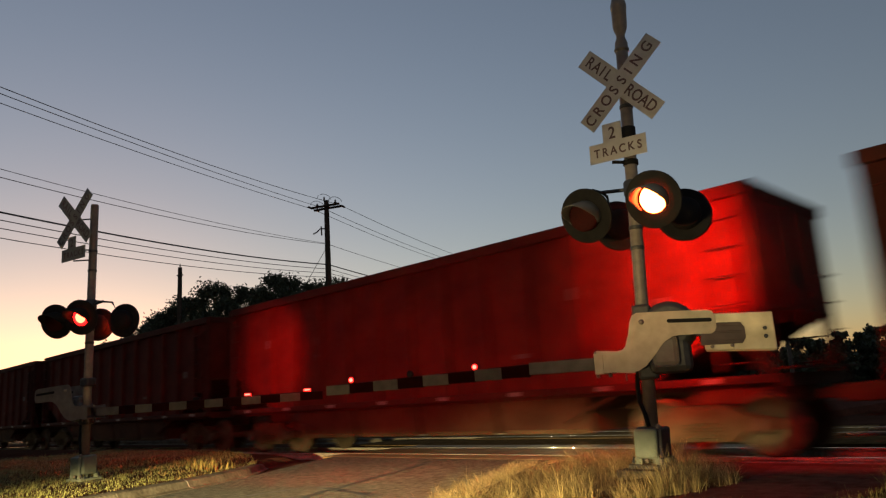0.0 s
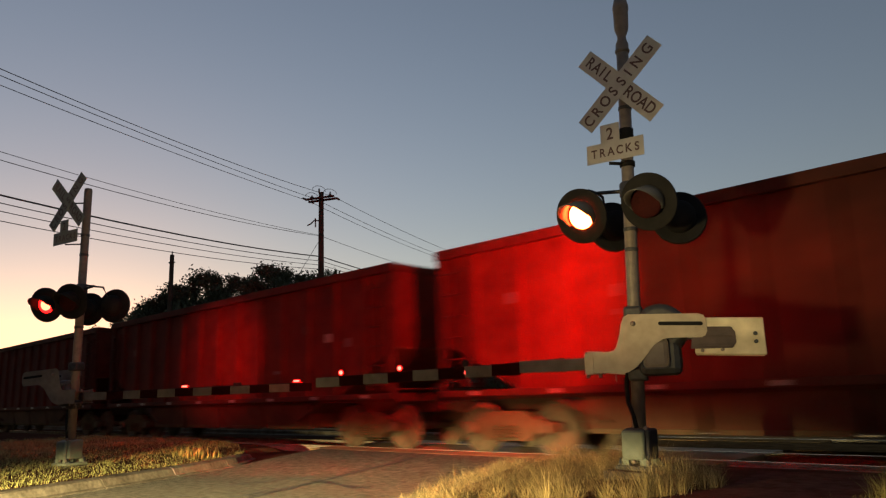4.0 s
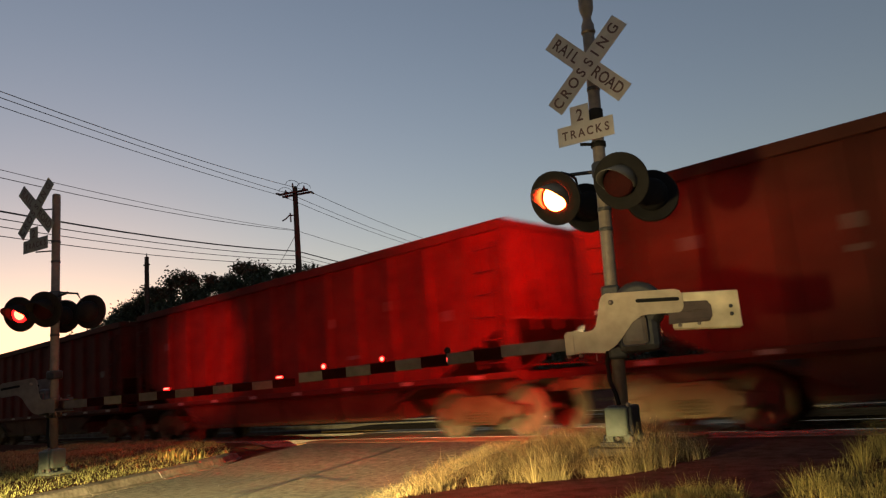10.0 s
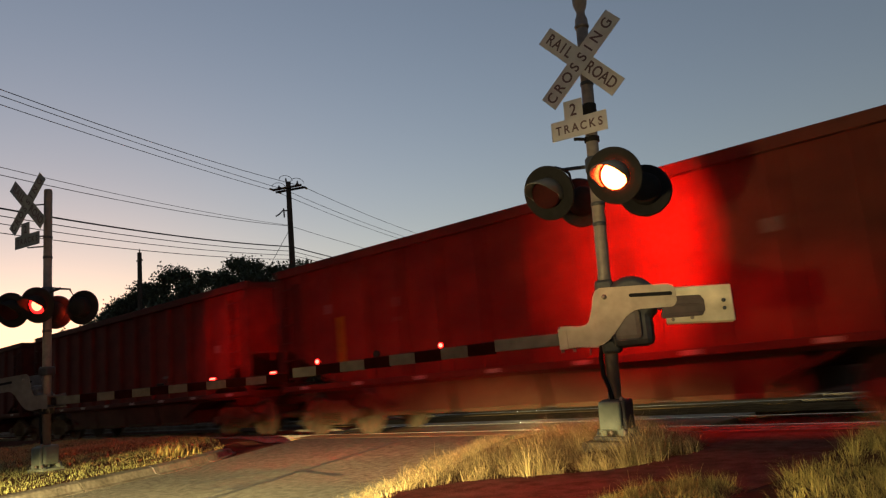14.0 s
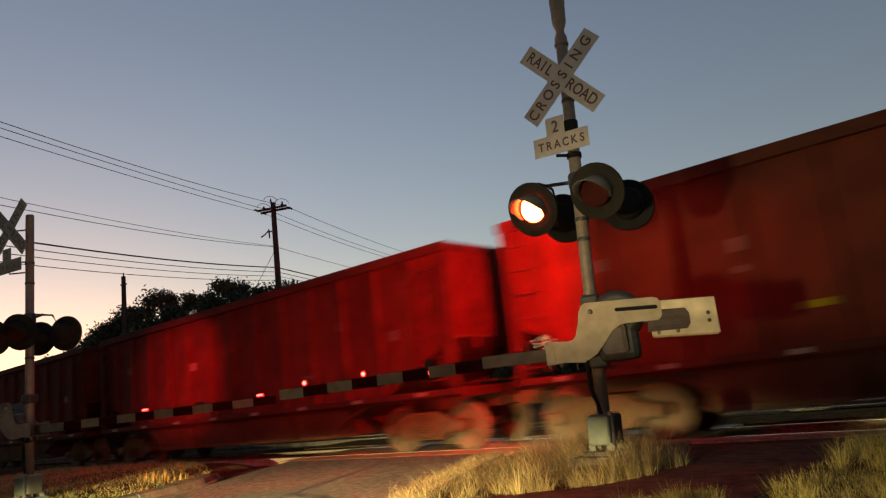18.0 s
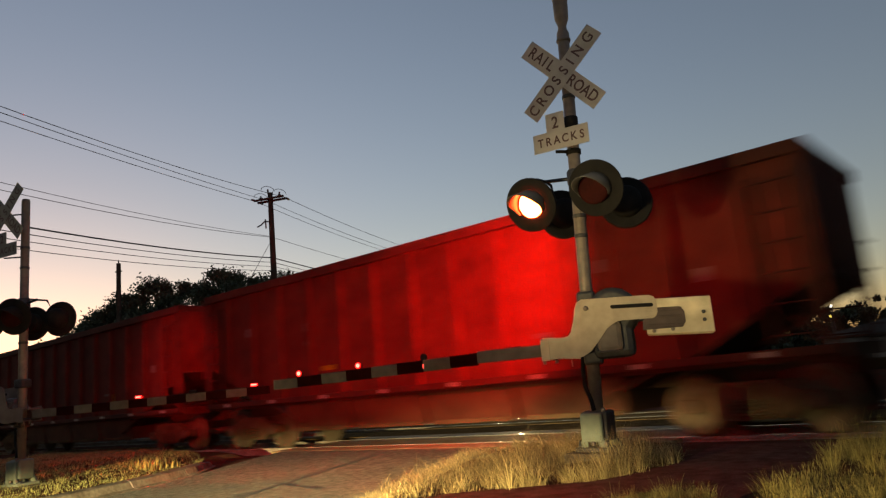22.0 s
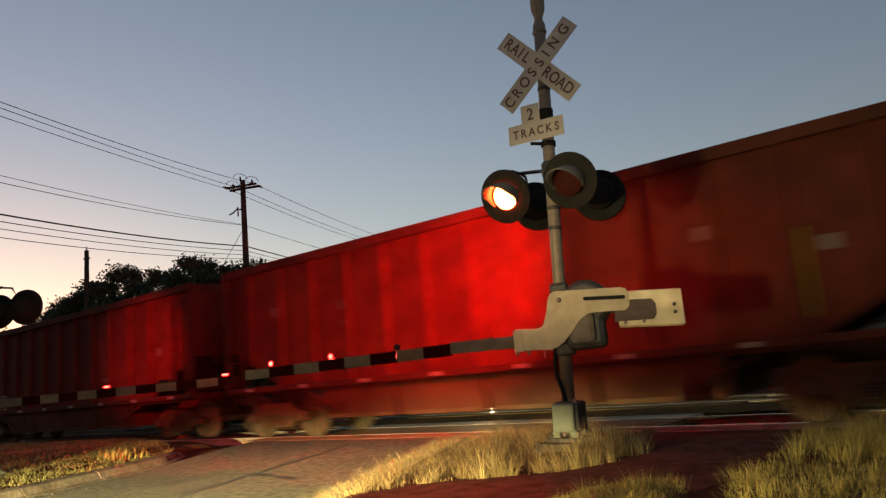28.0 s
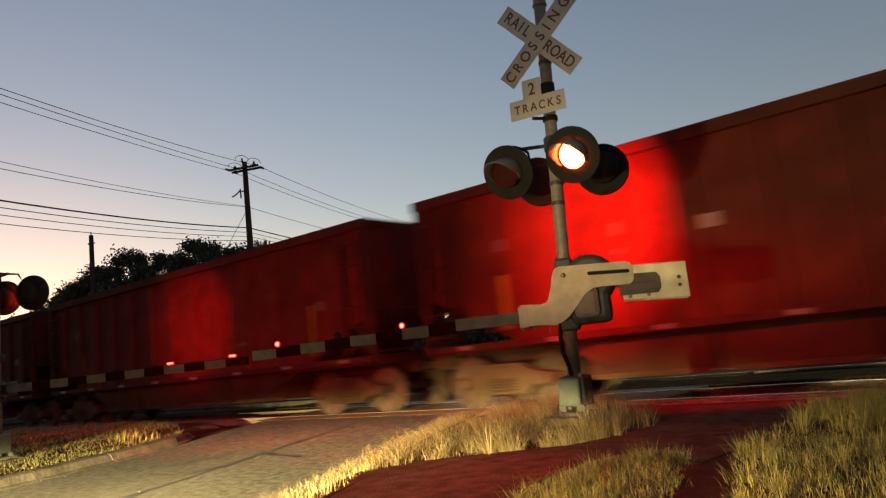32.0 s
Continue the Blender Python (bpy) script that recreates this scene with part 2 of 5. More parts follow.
def tube(bm, rings, seg=16, caps=True):
    """A body of round rings: (centre, axis, radius) in order."""
    loops = []
    for c, ax, r in rings:
        c, ax = Vector(c), Vector(ax).normalized()
        s = ax.orthogonal().normalized() if abs(ax.z) < 0.9 else Vector((1, 0, 0))
        s = (s - ax * s.dot(ax)).normalized()
        w = ax.cross(s)
        loops.append([bm.verts.new(c + r * (math.cos(6.2831853 * i / seg) * s + math.sin(6.2831853 * i / seg) * w)) for i in range(seg)])
    for a, b in zip(loops, loops[1:]):
        for i in range(seg):
            f = bm.faces.new((a[i], a[(i + 1) % seg], b[(i + 1) % seg], b[i]))
            f.smooth = True
    if caps:
        bm.faces.new(loops[0][::-1])
        bm.faces.new(loops[-1])
    return bm


def rod(bm, a, b, r, r1=None, seg=12):
    ax = Vector(b) - Vector(a)
    return tube(bm, [(a, ax, r), (b, ax, r if r1 is None else r1)], seg)


def lathe(bm, axis, profile, seg=28, caps=True):
    """profile: (distance along axis, radius)."""
    ax = Vector(axis)
    return tube(bm, [(ax * d, ax, r) for d, r in profile], seg, caps)


def plate(bm, pts, y0, y1):
    """An outline in x and z, made thick from y0 to y1."""
    a = [bm.verts.new((x, y0, z)) for x, z in pts]
    b = [bm.verts.new((x, y1, z)) for x, z in pts]
    n = len(pts)
    bm.faces.new(a)
    bm.faces.new(b[::-1])
    for i in range(n):
        bm.faces.new((a[i], b[i], b[(i + 1) % n], a[(i + 1) % n]))
    bmesh.ops.recalc_face_normals(bm, faces=bm.faces)
    return bm


def chain(bm, pts, r, seg=8):
    """A bent rod through points."""
    pts = [Vector(p) for p in pts]
    rings = []
    for i, p in enumerate(pts):
        ax = (pts[min(i + 1, len(pts) - 1)] - pts[max(i - 1, 0)])
        rings.append((p, ax, r))
    return tube(bm, rings, seg)


def part(name, bm, material, parent=None, label=""):
    me = bpy.data.meshes.new(name)
    if isinstance(bm, bmesh.types.BMesh):
        bm.to_mesh(me)
        bm.free()
    else:
        me.from_pydata(*bm)
        me.update()
    me.materials.append(material)
    ob = new(name, me)
    ob.parent = parent
    if label:
        ob["label"] = label
    return ob


def again(ob, parent=None, m=None):
    """Another object on the same mesh."""
    o = ob.copy()
    scene.collection.objects.link(o)
    o.parent = parent if parent is not None else ob.parent
    if m is not None:
        o.matrix_basis = m
    return o


def B():
    return bmesh.new()


def thing(name, m, label, category, group="", kind=""):
    e = new(name)
    e.empty_display_size = 0.2
    e.matrix_basis = m
    return tagged(e, label, category, group, kind)


def smooth(a, b, x):
    t = min(1.0, max(0.0, (x - a) / (b - a)))
    return t * t * (3 - 2 * t)


# ---- plan ----
TRACK, TRACK_FAR, HALF = 11.8, 16.75, 0.7525
ROAD_L, ROAD_R = -8.85, -3.18  # across the road, in its own coordinate u


def uv(x, y):
    return 0.92 * x + 0.39 * y, -0.39 * x + 0.92 * y


def xy(u, v):
    return 0.9214 * u - 0.3906 * v, 0.3906 * u + 0.9214 * v


def road_z(y):
    return -0.12 + 0.11 * smooth(6.0, 10.4, y)


def ground_z(x, y):
    u, v = uv(x, y)
    left = 0.02 + 0.10 * smooth(-9.35, -10.5, u) + 0.07 * smooth(-10.5, -13.0, u) + 0.02 * noise.noise((x * 0.6, y * 0.6, 3.0))
    right = 0.09 + 0.02 * noise.noise((x * 0.7, y * 0.7, 0.0))
    z = left if u < -6 else right
    if ROAD_L - 0.36 - 0.55 * smooth(11.6, 13.6, v) ** 1.5 < u < ROAD_R + 0.34:
        z = road_z(y) - (0.09 if u > ROAD_L else 0.03)
    z = z + (-0.17 - z) * smooth(9.4, 10.4, y)
    z = z + (-0.3 - z) * smooth(19.0, 22.0, y)
    z += 0.17 * math.exp(-((x + 4.035) ** 2 + (y - 7.095) ** 2) / 0.2)
    far = smooth(60, 200, math.hypot(x, y))
    return z - 0.4 * far


def steps(a, b, fine0, fine1, d):
    """Grid lines: even between fine0 and fine1, then ever wider."""
    mid = [fine0 + d * i for i in range(int((fine1 - fine0) / d) + 1)]
    lo, hi, s = [], [], d
    x = mid[0]
    while x > a:
        s *= 1.35
        x -= s
        lo.append(max(x, a))
    x, s = mid[-1], d
    while x < b:
        s *= 1.35
        x += s
        hi.append(min(x, b))
    return lo[::-1] + mid + hi


def sheet(xs, ys, height):
    verts = [(x, y, height(x, y)) for y in ys for x in xs]
    n = len(xs)
    faces = [(j * n + i, j * n + i + 1, (j + 1) * n + i + 1, (j + 1) * n + i) for j in range(len(ys) - 1) for i in range(n - 1)]
    return verts, [], faces


ground = part("ground", sheet(steps(-2600, 2600, -20, 5, 0.2), steps(-2600, 2600, -3, 22, 0.2), ground_z), earth)
tagged(ground, "bare dry earth beside the railway", "ground", kind="structure")


def strip(bm, us, vs, height, thick):
    """A slab over a run of the road's own coordinates."""
    top = [[bm.verts.new((*xy(u, v), height(u, v))) for u in us] for v in vs]
    low = [[bm.verts.new((*xy(u, v), height(u, v) - thick)) for u in us] for v in vs]
    for j in range(len(vs) - 1):
        for i in range(len(us) - 1):
            bm.faces.new((top[j][i], top[j][i + 1], top[j + 1][i + 1], top[j + 1][i]))
    for j in range(len(vs) - 1):
        for i in (0, len(us) - 1):
            bm.faces.new((top[j][i], top[j + 1][i], low[j + 1][i], low[j][i]))
    for i in range(len(us) - 1):
        for j in (0, len(vs) - 1):
            bm.faces.new((top[j][i], top[j][i + 1], low[j][i + 1], low[j][i]))
    bmesh.ops.recalc_face_normals(bm, faces=bm.faces)
    return bm


# The near approach is cut off along the tracks, so it ends on a slant.
bm = B()
us = [ROAD_L + (ROAD_R - ROAD_L) * i / 12 for i in range(13)]
rows_ = []
for j in range(60):
    row = []
    for u in us:
        v_end = (10.32 - 0.3906 * u) / 0.9214
        v = -60 + (v_end + 60) * (1 - (1 - j / 59) ** 2.2)
        x, y = xy(u, v)
        row.append(bm.verts.new((x, y, road_z(y))))
    rows_.append(row)
for a, b in zip(rows_, rows_[1:]):
    for i in range(12):
        bm.faces.new((a[i], a[i + 1], b[i + 1], b[i]))
road = tagged(part("road", bm, asphalt), "worn grey asphalt road running up to the tracks", "road", kind="structure")

# asphalt between and beyond the tracks
def flat(name, x0, x1, y0, y1, z, material, label, thick=0.06):
    bm = box(B(), x0, y0, z - thick, x1, y1, z)
    return tagged(part(name, bm, material), label, "road", kind="structure")


flat("road_between_tracks", -17.5, -1.4, 13.42, 15.12, -0.012, crossing_asphalt, "asphalt between the two tracks of the crossing, headlamp light in its colour")
flat("road_beyond", -20.5, -8.5, 18.4, 60.0, -0.05, path_asphalt, "asphalt road beyond the tracks", 0.3)

# tarred cracks
CRACKS = [
    [(-5.49, 13.4), (-5.69, 11.3), (-5.89, 9.6), (-5.87, 7.9), (-5.9, 6.9), (-5.84, 3.0)],
    [(-5.72, 10.64), (-6.3, 10.5), (-6.74, 9.9), (-7.12, 9.17), (-7.84, 8.97)],
    [(-5.8, 9.75), (-5.5, 9.6), (-5.08, 9.36), (-4.74, 9.22), (-4.5, 9.32)],
    [(-5.2, 9.42), (-4.98, 9.2), (-4.78, 9.12)],
    [(-5.9, 9.3), (-6.1, 8.95), (-6.5, 8.5), (-6.94, 8.25), (-7.45, 7.9)],
    [(-6.74, 9.9), (-6.3, 10.08), (-5.75, 9.85), (-5.49, 9.66)],
    [(-6.12, 8.18), (-6.05, 8.7), (-5.82, 8.95)],
]
for pts in CRACKS:
    bm = B()
    rnd = random.Random(len(pts) * 7 + int(pts[0][0] * 10))
    left, right = [], []
    for (u0, v0), (u1, v1) in zip(pts, pts[1:]):
        k = 6
        for i in range(k):
            t = i / k
            u, v = u0 + (u1 - u0) * t, v0 + (v1 - v0) * t
            u += rnd.uniform(-0.035, 0.035)
            w = 0.018 + rnd.uniform(0, 0.045)
            for side, s in ((left, -1), (right, 1)):
                x, y = xy(u + s * w, v + s * w * 0.4)
                side.append(bm.verts.new((x, y, road_z(y) + 0.004)))
    for i in range(len(left) - 1):
        bm.faces.new((left[i], right[i], right[i + 1], left[i + 1]))
    tagged(part("tar_seam", bm, tar), "black tar seam over a crack in the road", "crack", "cracks", "structure")

# kerb on the far side of the road, in cast lengths
kerb = thing("kerb", Matrix(), "weathered concrete kerb along the grass verge", "kerb", kind="structure")
v = -6.0
while v < 12.9:
    v1 = min(v + 2.95, 13.0)
    bm = B()
    prof = [(-0.42, -0.06), (-0.42, 0.145), (-0.2, 0.15), (-0.13, 0.13), (-0.07, 0.03), (0.0, 0.008), (0.0, -0.06)]
    rings = []
    n = 4
    for j in range(n + 1):
        vv = v + 0.008 + (v1 - v - 0.016) * j / n
        bend = 0.55 * smooth(11.6, 13.6, vv) ** 1.5
        drop = 1 - 0.35 * smooth(12.3, 13.0, vv)
        ring = []
        for du, dz in prof:
            x, y = xy(ROAD_L + du - bend, vv)
            ring.append(bm.verts.new((x, y, road_z(y) + dz * drop)))
        rings.append(ring)
    for a, b in zip(rings, rings[1:]):
        for i in range(len(prof) - 1):
            bm.faces.new((a[i], a[i + 1], b[i + 1], b[i]))
    bm.faces.new(rings[0])
    bm.faces.new(rings[-1][::-1])
    bmesh.ops.recalc_face_normals(bm, faces=bm.faces)
    part("kerb_length", bm, concrete, kerb)
    v = v1

# pale mortar in one joint of the kerb
bm = B()
v_joint = 10.3
rows2 = []
for dv in (-0.012, 0.012):
    rows2.append([bm.verts.new((*xy(ROAD_L + du + 0.004, v_joint + dv + 0.02 * math.sin(du * 14)), road_z(xy(ROAD_L + du, v_joint)[1]) + dz + 0.005)) for du, dz in prof[1:6]])
for i in range(4):
    bm.faces.new((rows2[0][i], rows2[0][i + 1], rows2[1][i + 1], rows2[1][i]))
part("mortar_joint", bm, faded_mortar, kerb, "pale mortar joint")

# low edging on the near side
edging = thing("road_edging", Matrix(), "low worn concrete edging beside dry grass", "kerb", kind="structure")
for i in range(6):
    v0 = -3 + 2.5 * i
    part("edging_length", strip(B(), [ROAD_R, ROAD_R + 0.09], [v0 + 0.01, v0 + 1.2, v0 + 2.49], lambda u, v: road_z(xy(u, v)[1]) + 0.05, 0.2), concrete, edging)

# loose grit along the edges of the road
rnd = random.Random(63)
verts, faces = [], []
for i in range(260):
    v = rnd.uniform(3.0, 13.6)
    side = rnd.random()
    u = ROAD_R - abs(rnd.gauss(0, 0.35)) - 0.02 if side < 0.55 else ROAD_L + abs(rnd.gauss(0, 0.25)) + 0.02 if side < 0.8 else rnd.uniform(ROAD_L, ROAD_R)
    x, y = xy(u, v)
    if y > 10.2:
        continue
    r, z, a = rnd.uniform(0.004, 0.013), road_z(y), rnd.uniform(0, 6.283)
    k = len(verts)
    verts += [(x + r * math.cos(a + q), y + r * math.sin(a + q), z) for q in (0.0, 1.7, 3.0, 4.6)] + [(x + r * 0.2, y, z + r * 1.1)]
    faces += [(k + q, k + (q + 1) % 4, k + 4) for q in range(4)]
tagged(part("grit", (verts, [], faces), concrete), "loose pale grit along the road's edges", "grit", kind="stuff")

# grassy bank from the edging up to the ground
bank_steps = [(0.09, 0.04), (0.2, 0.1), (0.34, 0.2), (0.62, 0.225), (0.8, 0.1)]
bm = strip(B(), [ROAD_R + d for d, h in bank_steps], [-8 + 0.4 * i for i in range(45)],
           lambda u, v: min(road_z(xy(u, v)[1]), -0.1) + max(h for d, h in bank_steps if abs(ROAD_R + d - u) < 0.001) + 0.012 * noise.noise((u * 5, v * 2, 1.0)), 0.15)
tagged(part("bank", bm, earth), "bare earth bank beside the road", "ground", kind="structure")

# footpath
PATHWAY = [(-1.6, -4.0), (-3.7, 1.5), (-4.48, 3.99), (-4.92, 4.66), (-4.67, 5.31), (-4.07, 5.77), (-3.64, 6.08), (-3.45, 6.5), (-3.3, 7.5), (-3.55, 9.0), (-3.8, 10.32),
           (-1.9, 10.32), (-2.16, 9.0), (-2.0, 7.67), (-1.98, 6.65), (-2.0, 5.89), (-2.07, 5.32), (-2.36, 5.71), (-2.82, 5.7), (-2.97, 5.31), (-3.01, 4.73), (-2.9, 4.1), (-2.2, 2.0), (0.6, -4.0)]
bm = B()
top = [bm.verts.new((x, y, 0.105 - 0.13 * smooth(8.9, 10.3, y))) for x, y in PATHWAY]
low = [bm.verts.new((x, y, -0.2)) for x, y in PATHWAY]
bm.faces.new(top)
for i in range(len(top)):
    j = (i + 1) % len(top)
    bm.faces.new((top[i], low[i], low[j], top[j]))
bmesh.ops.triangulate(bm, faces=[f for f in bm.faces if len(f.verts) > 4])
bmesh.ops.recalc_face_normals(bm, faces=bm.faces)
tagged(part("pavement", bm, path_asphalt), "dark asphalt footpath leading to the tracks", "pavement", kind="structure")


# ---- tracks ----
def rail_profile():
    return [(-0.07, -0.17), (0.07, -0.17), (0.07, -0.158), (0.012, -0.145), (0.009, -0.05), (0.036, -0.04), (0.036, -0.008),
            (0.026, 0.0), (-0.026, 0.0), (-0.036, -0.008), (-0.036, -0.04), (-0.009, -0.05), (-0.012, -0.145), (-0.07, -0.158)]


def track(y, label):
    t = thing("railway_track", Matrix(), label, "track", "tracks", "structure")
    for s in (-1, 1):
        bm = B()
        a = [bm.verts.new((-700, y + s * HALF + py, pz)) for py, pz in rail_profile()]
        b = [bm.verts.new((700, y + s * HALF + py, pz)) for py, pz in rail_profile()]
        for i in range(len(a)):
            bm.faces.new((a[i], b[i], b[(i + 1) % len(a)], a[(i + 1) % len(a)]))
        bmesh.ops.recalc_face_normals(bm, faces=bm.faces)
        r = part("rail", bm, rail_steel, t, "steel rail with a polished head")
        part("rail_head", box(B(), -700, y + s * HALF - 0.024, 0.0005, 700, y + s * HALF + 0.024, 0.004), rail_head, r)
    bm = B()
    a = [(y - 2.1, -0.33), (y - 1.45, -0.185), (y + 1.45, -0.185), (y + 2.1, -0.33)]
    vs = [[bm.verts.new((x, py, pz)) for py, pz in a] for x in (-700, 700)]
    for i in range(3):
        bm.faces.new((vs[0][i], vs[0][i + 1], vs[1][i + 1], vs[1][i]))
    part("ballast", bm, ballast_stone, t)
    first = part("sleeper", box(B(), -0.11, y - 1.3, -0.33, 0.11, y + 1.3, -0.165, 0.01), tie_wood, t)
    first.location.x = -30.0
    for i in range(1, 60):
        x = -30.0 + 0.54 * i
        if -15.0 < x < -4.4:
            continue
        again(first, t, Matrix.Translation((x, 0, 0)))
    return t


track(TRACK, "steel rails on dark sleepers carrying the train")
track(TRACK_FAR, "second pair of rails, empty, beyond the train")

# concrete crossing panels
for y in (TRACK, TRACK_FAR):
    deck = thing("crossing_deck", Matrix(), "worn concrete panels set between the rails", "crossing", "crossing decks", "structure")
    worn = polished_lit_concrete if y == TRACK else panel_concrete
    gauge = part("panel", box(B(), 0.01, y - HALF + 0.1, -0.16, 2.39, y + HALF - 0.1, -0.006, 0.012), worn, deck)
    gauge.location.x = -14.4
    side = part("panel", box(B(), 0.01, y - HALF - 0.75, -0.16, 2.39, y - HALF - 0.055, -0.006, 0.012), worn, deck)
    side.location.x = -14.4
    for i in range(4):
        x = -14.4 + 2.4 * i
        if i:
            again(gauge, deck, Matrix.Translation((x, 0, 0)))
            again(side, deck, Matrix.Translation((x, 0, 0)))
        again(side, deck, Matrix.Translation((x, 2 * HALF + 0.805, 0)))


# ---- lettering ----
def letters(text, places, size, parent, m, material=None):
    """Raised letters, each a piece at its own place along a line."""
    for ch, at in zip(text, places):
        cu = bpy.data.curves.new("letter", "FONT")
        cu.body, cu.size, cu.align_x, cu.align_y, cu.extrude = ch, size, "CENTER", "CENTER", 0.0015
        cu.offset = 0.003
        ob = bpy.data.objects.new("letter", cu)
        me = bpy.data.meshes.new_from_object(ob)
        me.transform(m @ Matrix.Translation((at, 0, 0)) @ Matrix.Diagonal((0.86, 1, 1, 1)))
        bm = B()
        bm.from_mesh(me)
        bpy.data.objects.remove(ob)
        bpy.data.meshes.remove(me)
        part("letter", bm, material or letter_black, parent)


FRONT = Matrix.Rotation(radians(90), 4, "X")  # writing that faces -y


def sign_set(sig, x, y, z, drop, roll, roll2, dx2, board_paint, look_of):
    """Crossed boards, the number plate and the word plate below, all facing -y."""
    # the board lettered CROSSING lies over the other
    for name, tilt, off, word, at in (
            ("crossbuck_board", -45, 0.0, "RAILROAD", (-0.50, -0.385, -0.29, -0.195, 0.155, 0.275, 0.39, 0.505)),
            ("crossbuck_board", 45, -0.006, "CROSSING", (-0.525, -0.385, -0.235, -0.095, 0.045, 0.165, 0.31, 0.49))):
        m = Matrix.Translation((x, y + off, z)) @ Matrix.Rotation(radians(-(tilt + roll)), 4, "Y")
        bm = box(B(), -0.61, -0.003, -0.1145, 0.61, 0.003, 0.1145)
        bmesh.ops.transform(bm, matrix=m, verts=bm.verts)
        board = part(name, bm, board_paint, sig, look_of + " reflective board with dark capitals")
        letters(word, at, 0.185, board, m @ Matrix.Translation((0, -0.0036, 0)) @ FRONT)
    m = Matrix.Translation((x + dx2, y, z - drop)) @ Matrix.Rotation(radians(-roll2), 4, "Y")
    bm = plate(B(), [(-0.343, -0.1145), (0.343, -0.1145), (0.343, 0.1145), (0.065, 0.1145), (0.065, 0.33), (-0.165, 0.33), (-0.165, 0.1145), (-0.343, 0.1145)], -0.003, 0.003)
    bmesh.ops.transform(bm, matrix=m, verts=bm.verts)
    board = part("track_plate", bm, board_paint, sig, look_of + " plate shaped like a T upside down")
    letters("TRACKS", (-0.25, -0.15, -0.045, 0.06, 0.165, 0.265), 0.14, board, m @ Matrix.Translation((0, -0.0036, -0.005)) @ FRONT)
    letters("2", (-0.05,), 0.2, board, m @ Matrix.Translation((0, -0.0036, 0.205)) @ FRONT)


SHUTTERS = []  # (dark cover, which of the two beats lights it, delay)


def signal_head(sig, x, y, z, turn, beat, delay, beam=0.0, wide=112, lens=None, short=1.0, tilt=-0.9, core=0.0, dip=0.0):
    """A round signal: dished background, can, visor, glowing lens and the dark cover that goes before it."""
    m = Matrix.Translation((x, y, z)) @ Matrix.Rotation(radians(turn), 4, "Z") @ Matrix.Rotation(radians(dip), 4, "X")

    def at(bm):
        bmesh.ops.transform(bm, matrix=m, verts=bm.verts)
        return bm
    bg = part("background", at(lathe(B(), (0, -1, 0), [(-0.028, 0.29), (-0.012, 0.302), (0.012, 0.305), (0.016, 0.298), (-0.006, 0.17), (-0.01, 0.02)], 36)), black_paint, sig, "round black background disc")
    part("housing", at(lathe(B(), (0, 1, 0), [(0.0, 0.18), (0.02, 0.185), (0.13, 0.175), (0.17, 0.15), (0.19, 0.09), (0.195, 0.02)], 28)), black_paint, bg)
    # visor: open below, longest at the top
    bm = B()
    seg = 26
    inner, outer = [], []
    for i in range(seg + 1):
        a = radians(-32 + 244 * i / seg)
        reach = (0.13 + (0.21 * max(0.0, math.sin(a)) ** 0.7 if math.sin(a) > 0 else 0.15 * math.sin(a))) * short
        for ring, r in ((inner, 0.165), (outer, 0.172)):
            c, s = math.cos(a) * r, math.sin(a) * r
            ring.append((bm.verts.new((c, -0.008, s)), bm.verts.new((c * 0.98, -0.008 - reach, s * 0.98))))
    for ring in (inner, outer):
        for p, q in zip(ring, ring[1:]):
            f = bm.faces.new((p[0], q[0], q[1], p[1]))
            f.smooth = True
    for p, q, a, b in zip(inner, inner[1:], outer, outer[1:]):
        bm.faces.new((p[1], q[1], b[1], a[1]))
    for p, a in ((inner[0], outer[0]), (inner[-1], outer[-1])):
        bm.faces.new((p[0], p[1], a[1], a[0]))
    bmesh.ops.recalc_face_normals(bm, faces=bm.faces)
    part("visor", at(bm), visor_paint if lens is None else black_paint, bg)
    glass = part("lens", at(lathe(B(), (0, -1, 0), [(0.008, 0.145), (0.014, 0.14), (0.02, 0.095), (0.023, 0.03)], 28)), lens or lit_lens, bg, "glowing red lens")
    if lens:  # deep red rim round the hot middle
        glass.data.materials.append(lens_rim)
        hub = m @ Vector((0, -0.015, 0))
        for f in glass.data.polygons:
            if (f.center - hub).length > 0.1:
                f.material_index = 1
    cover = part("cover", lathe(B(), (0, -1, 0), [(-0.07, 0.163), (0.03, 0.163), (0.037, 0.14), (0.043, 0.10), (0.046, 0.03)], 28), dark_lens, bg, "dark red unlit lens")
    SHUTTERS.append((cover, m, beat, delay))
    if beam:
        eye = sig.matrix_basis @ m @ Vector((0, -0.045, 0))
        aim = sig.matrix_basis @ m @ Vector((1.6 if beam > 500 and not core else 0, -3.0, tilt))
        ahead = aim if not core else sig.matrix_basis @ Vector((x - 1.2, y + 3.0, z - 0.75) if beat == 0 else (x + 0.5, y + 3.0, z - 2.7) if short > 0.15 else (x - 1.2, y + 3.0, z - 0.9))
        spot("signal_beam", eye, ahead, beam, RED_LIGHT, wide, 1.0, 0.035, 5.5 if core else 1.0)
        if core:
            spot("signal_beam", eye, aim, core, RED_LIGHT, 76 if short > 0.15 else 34, 1.0, 0.035, 0.72 if short > 0.15 else 1.0)
    return bg


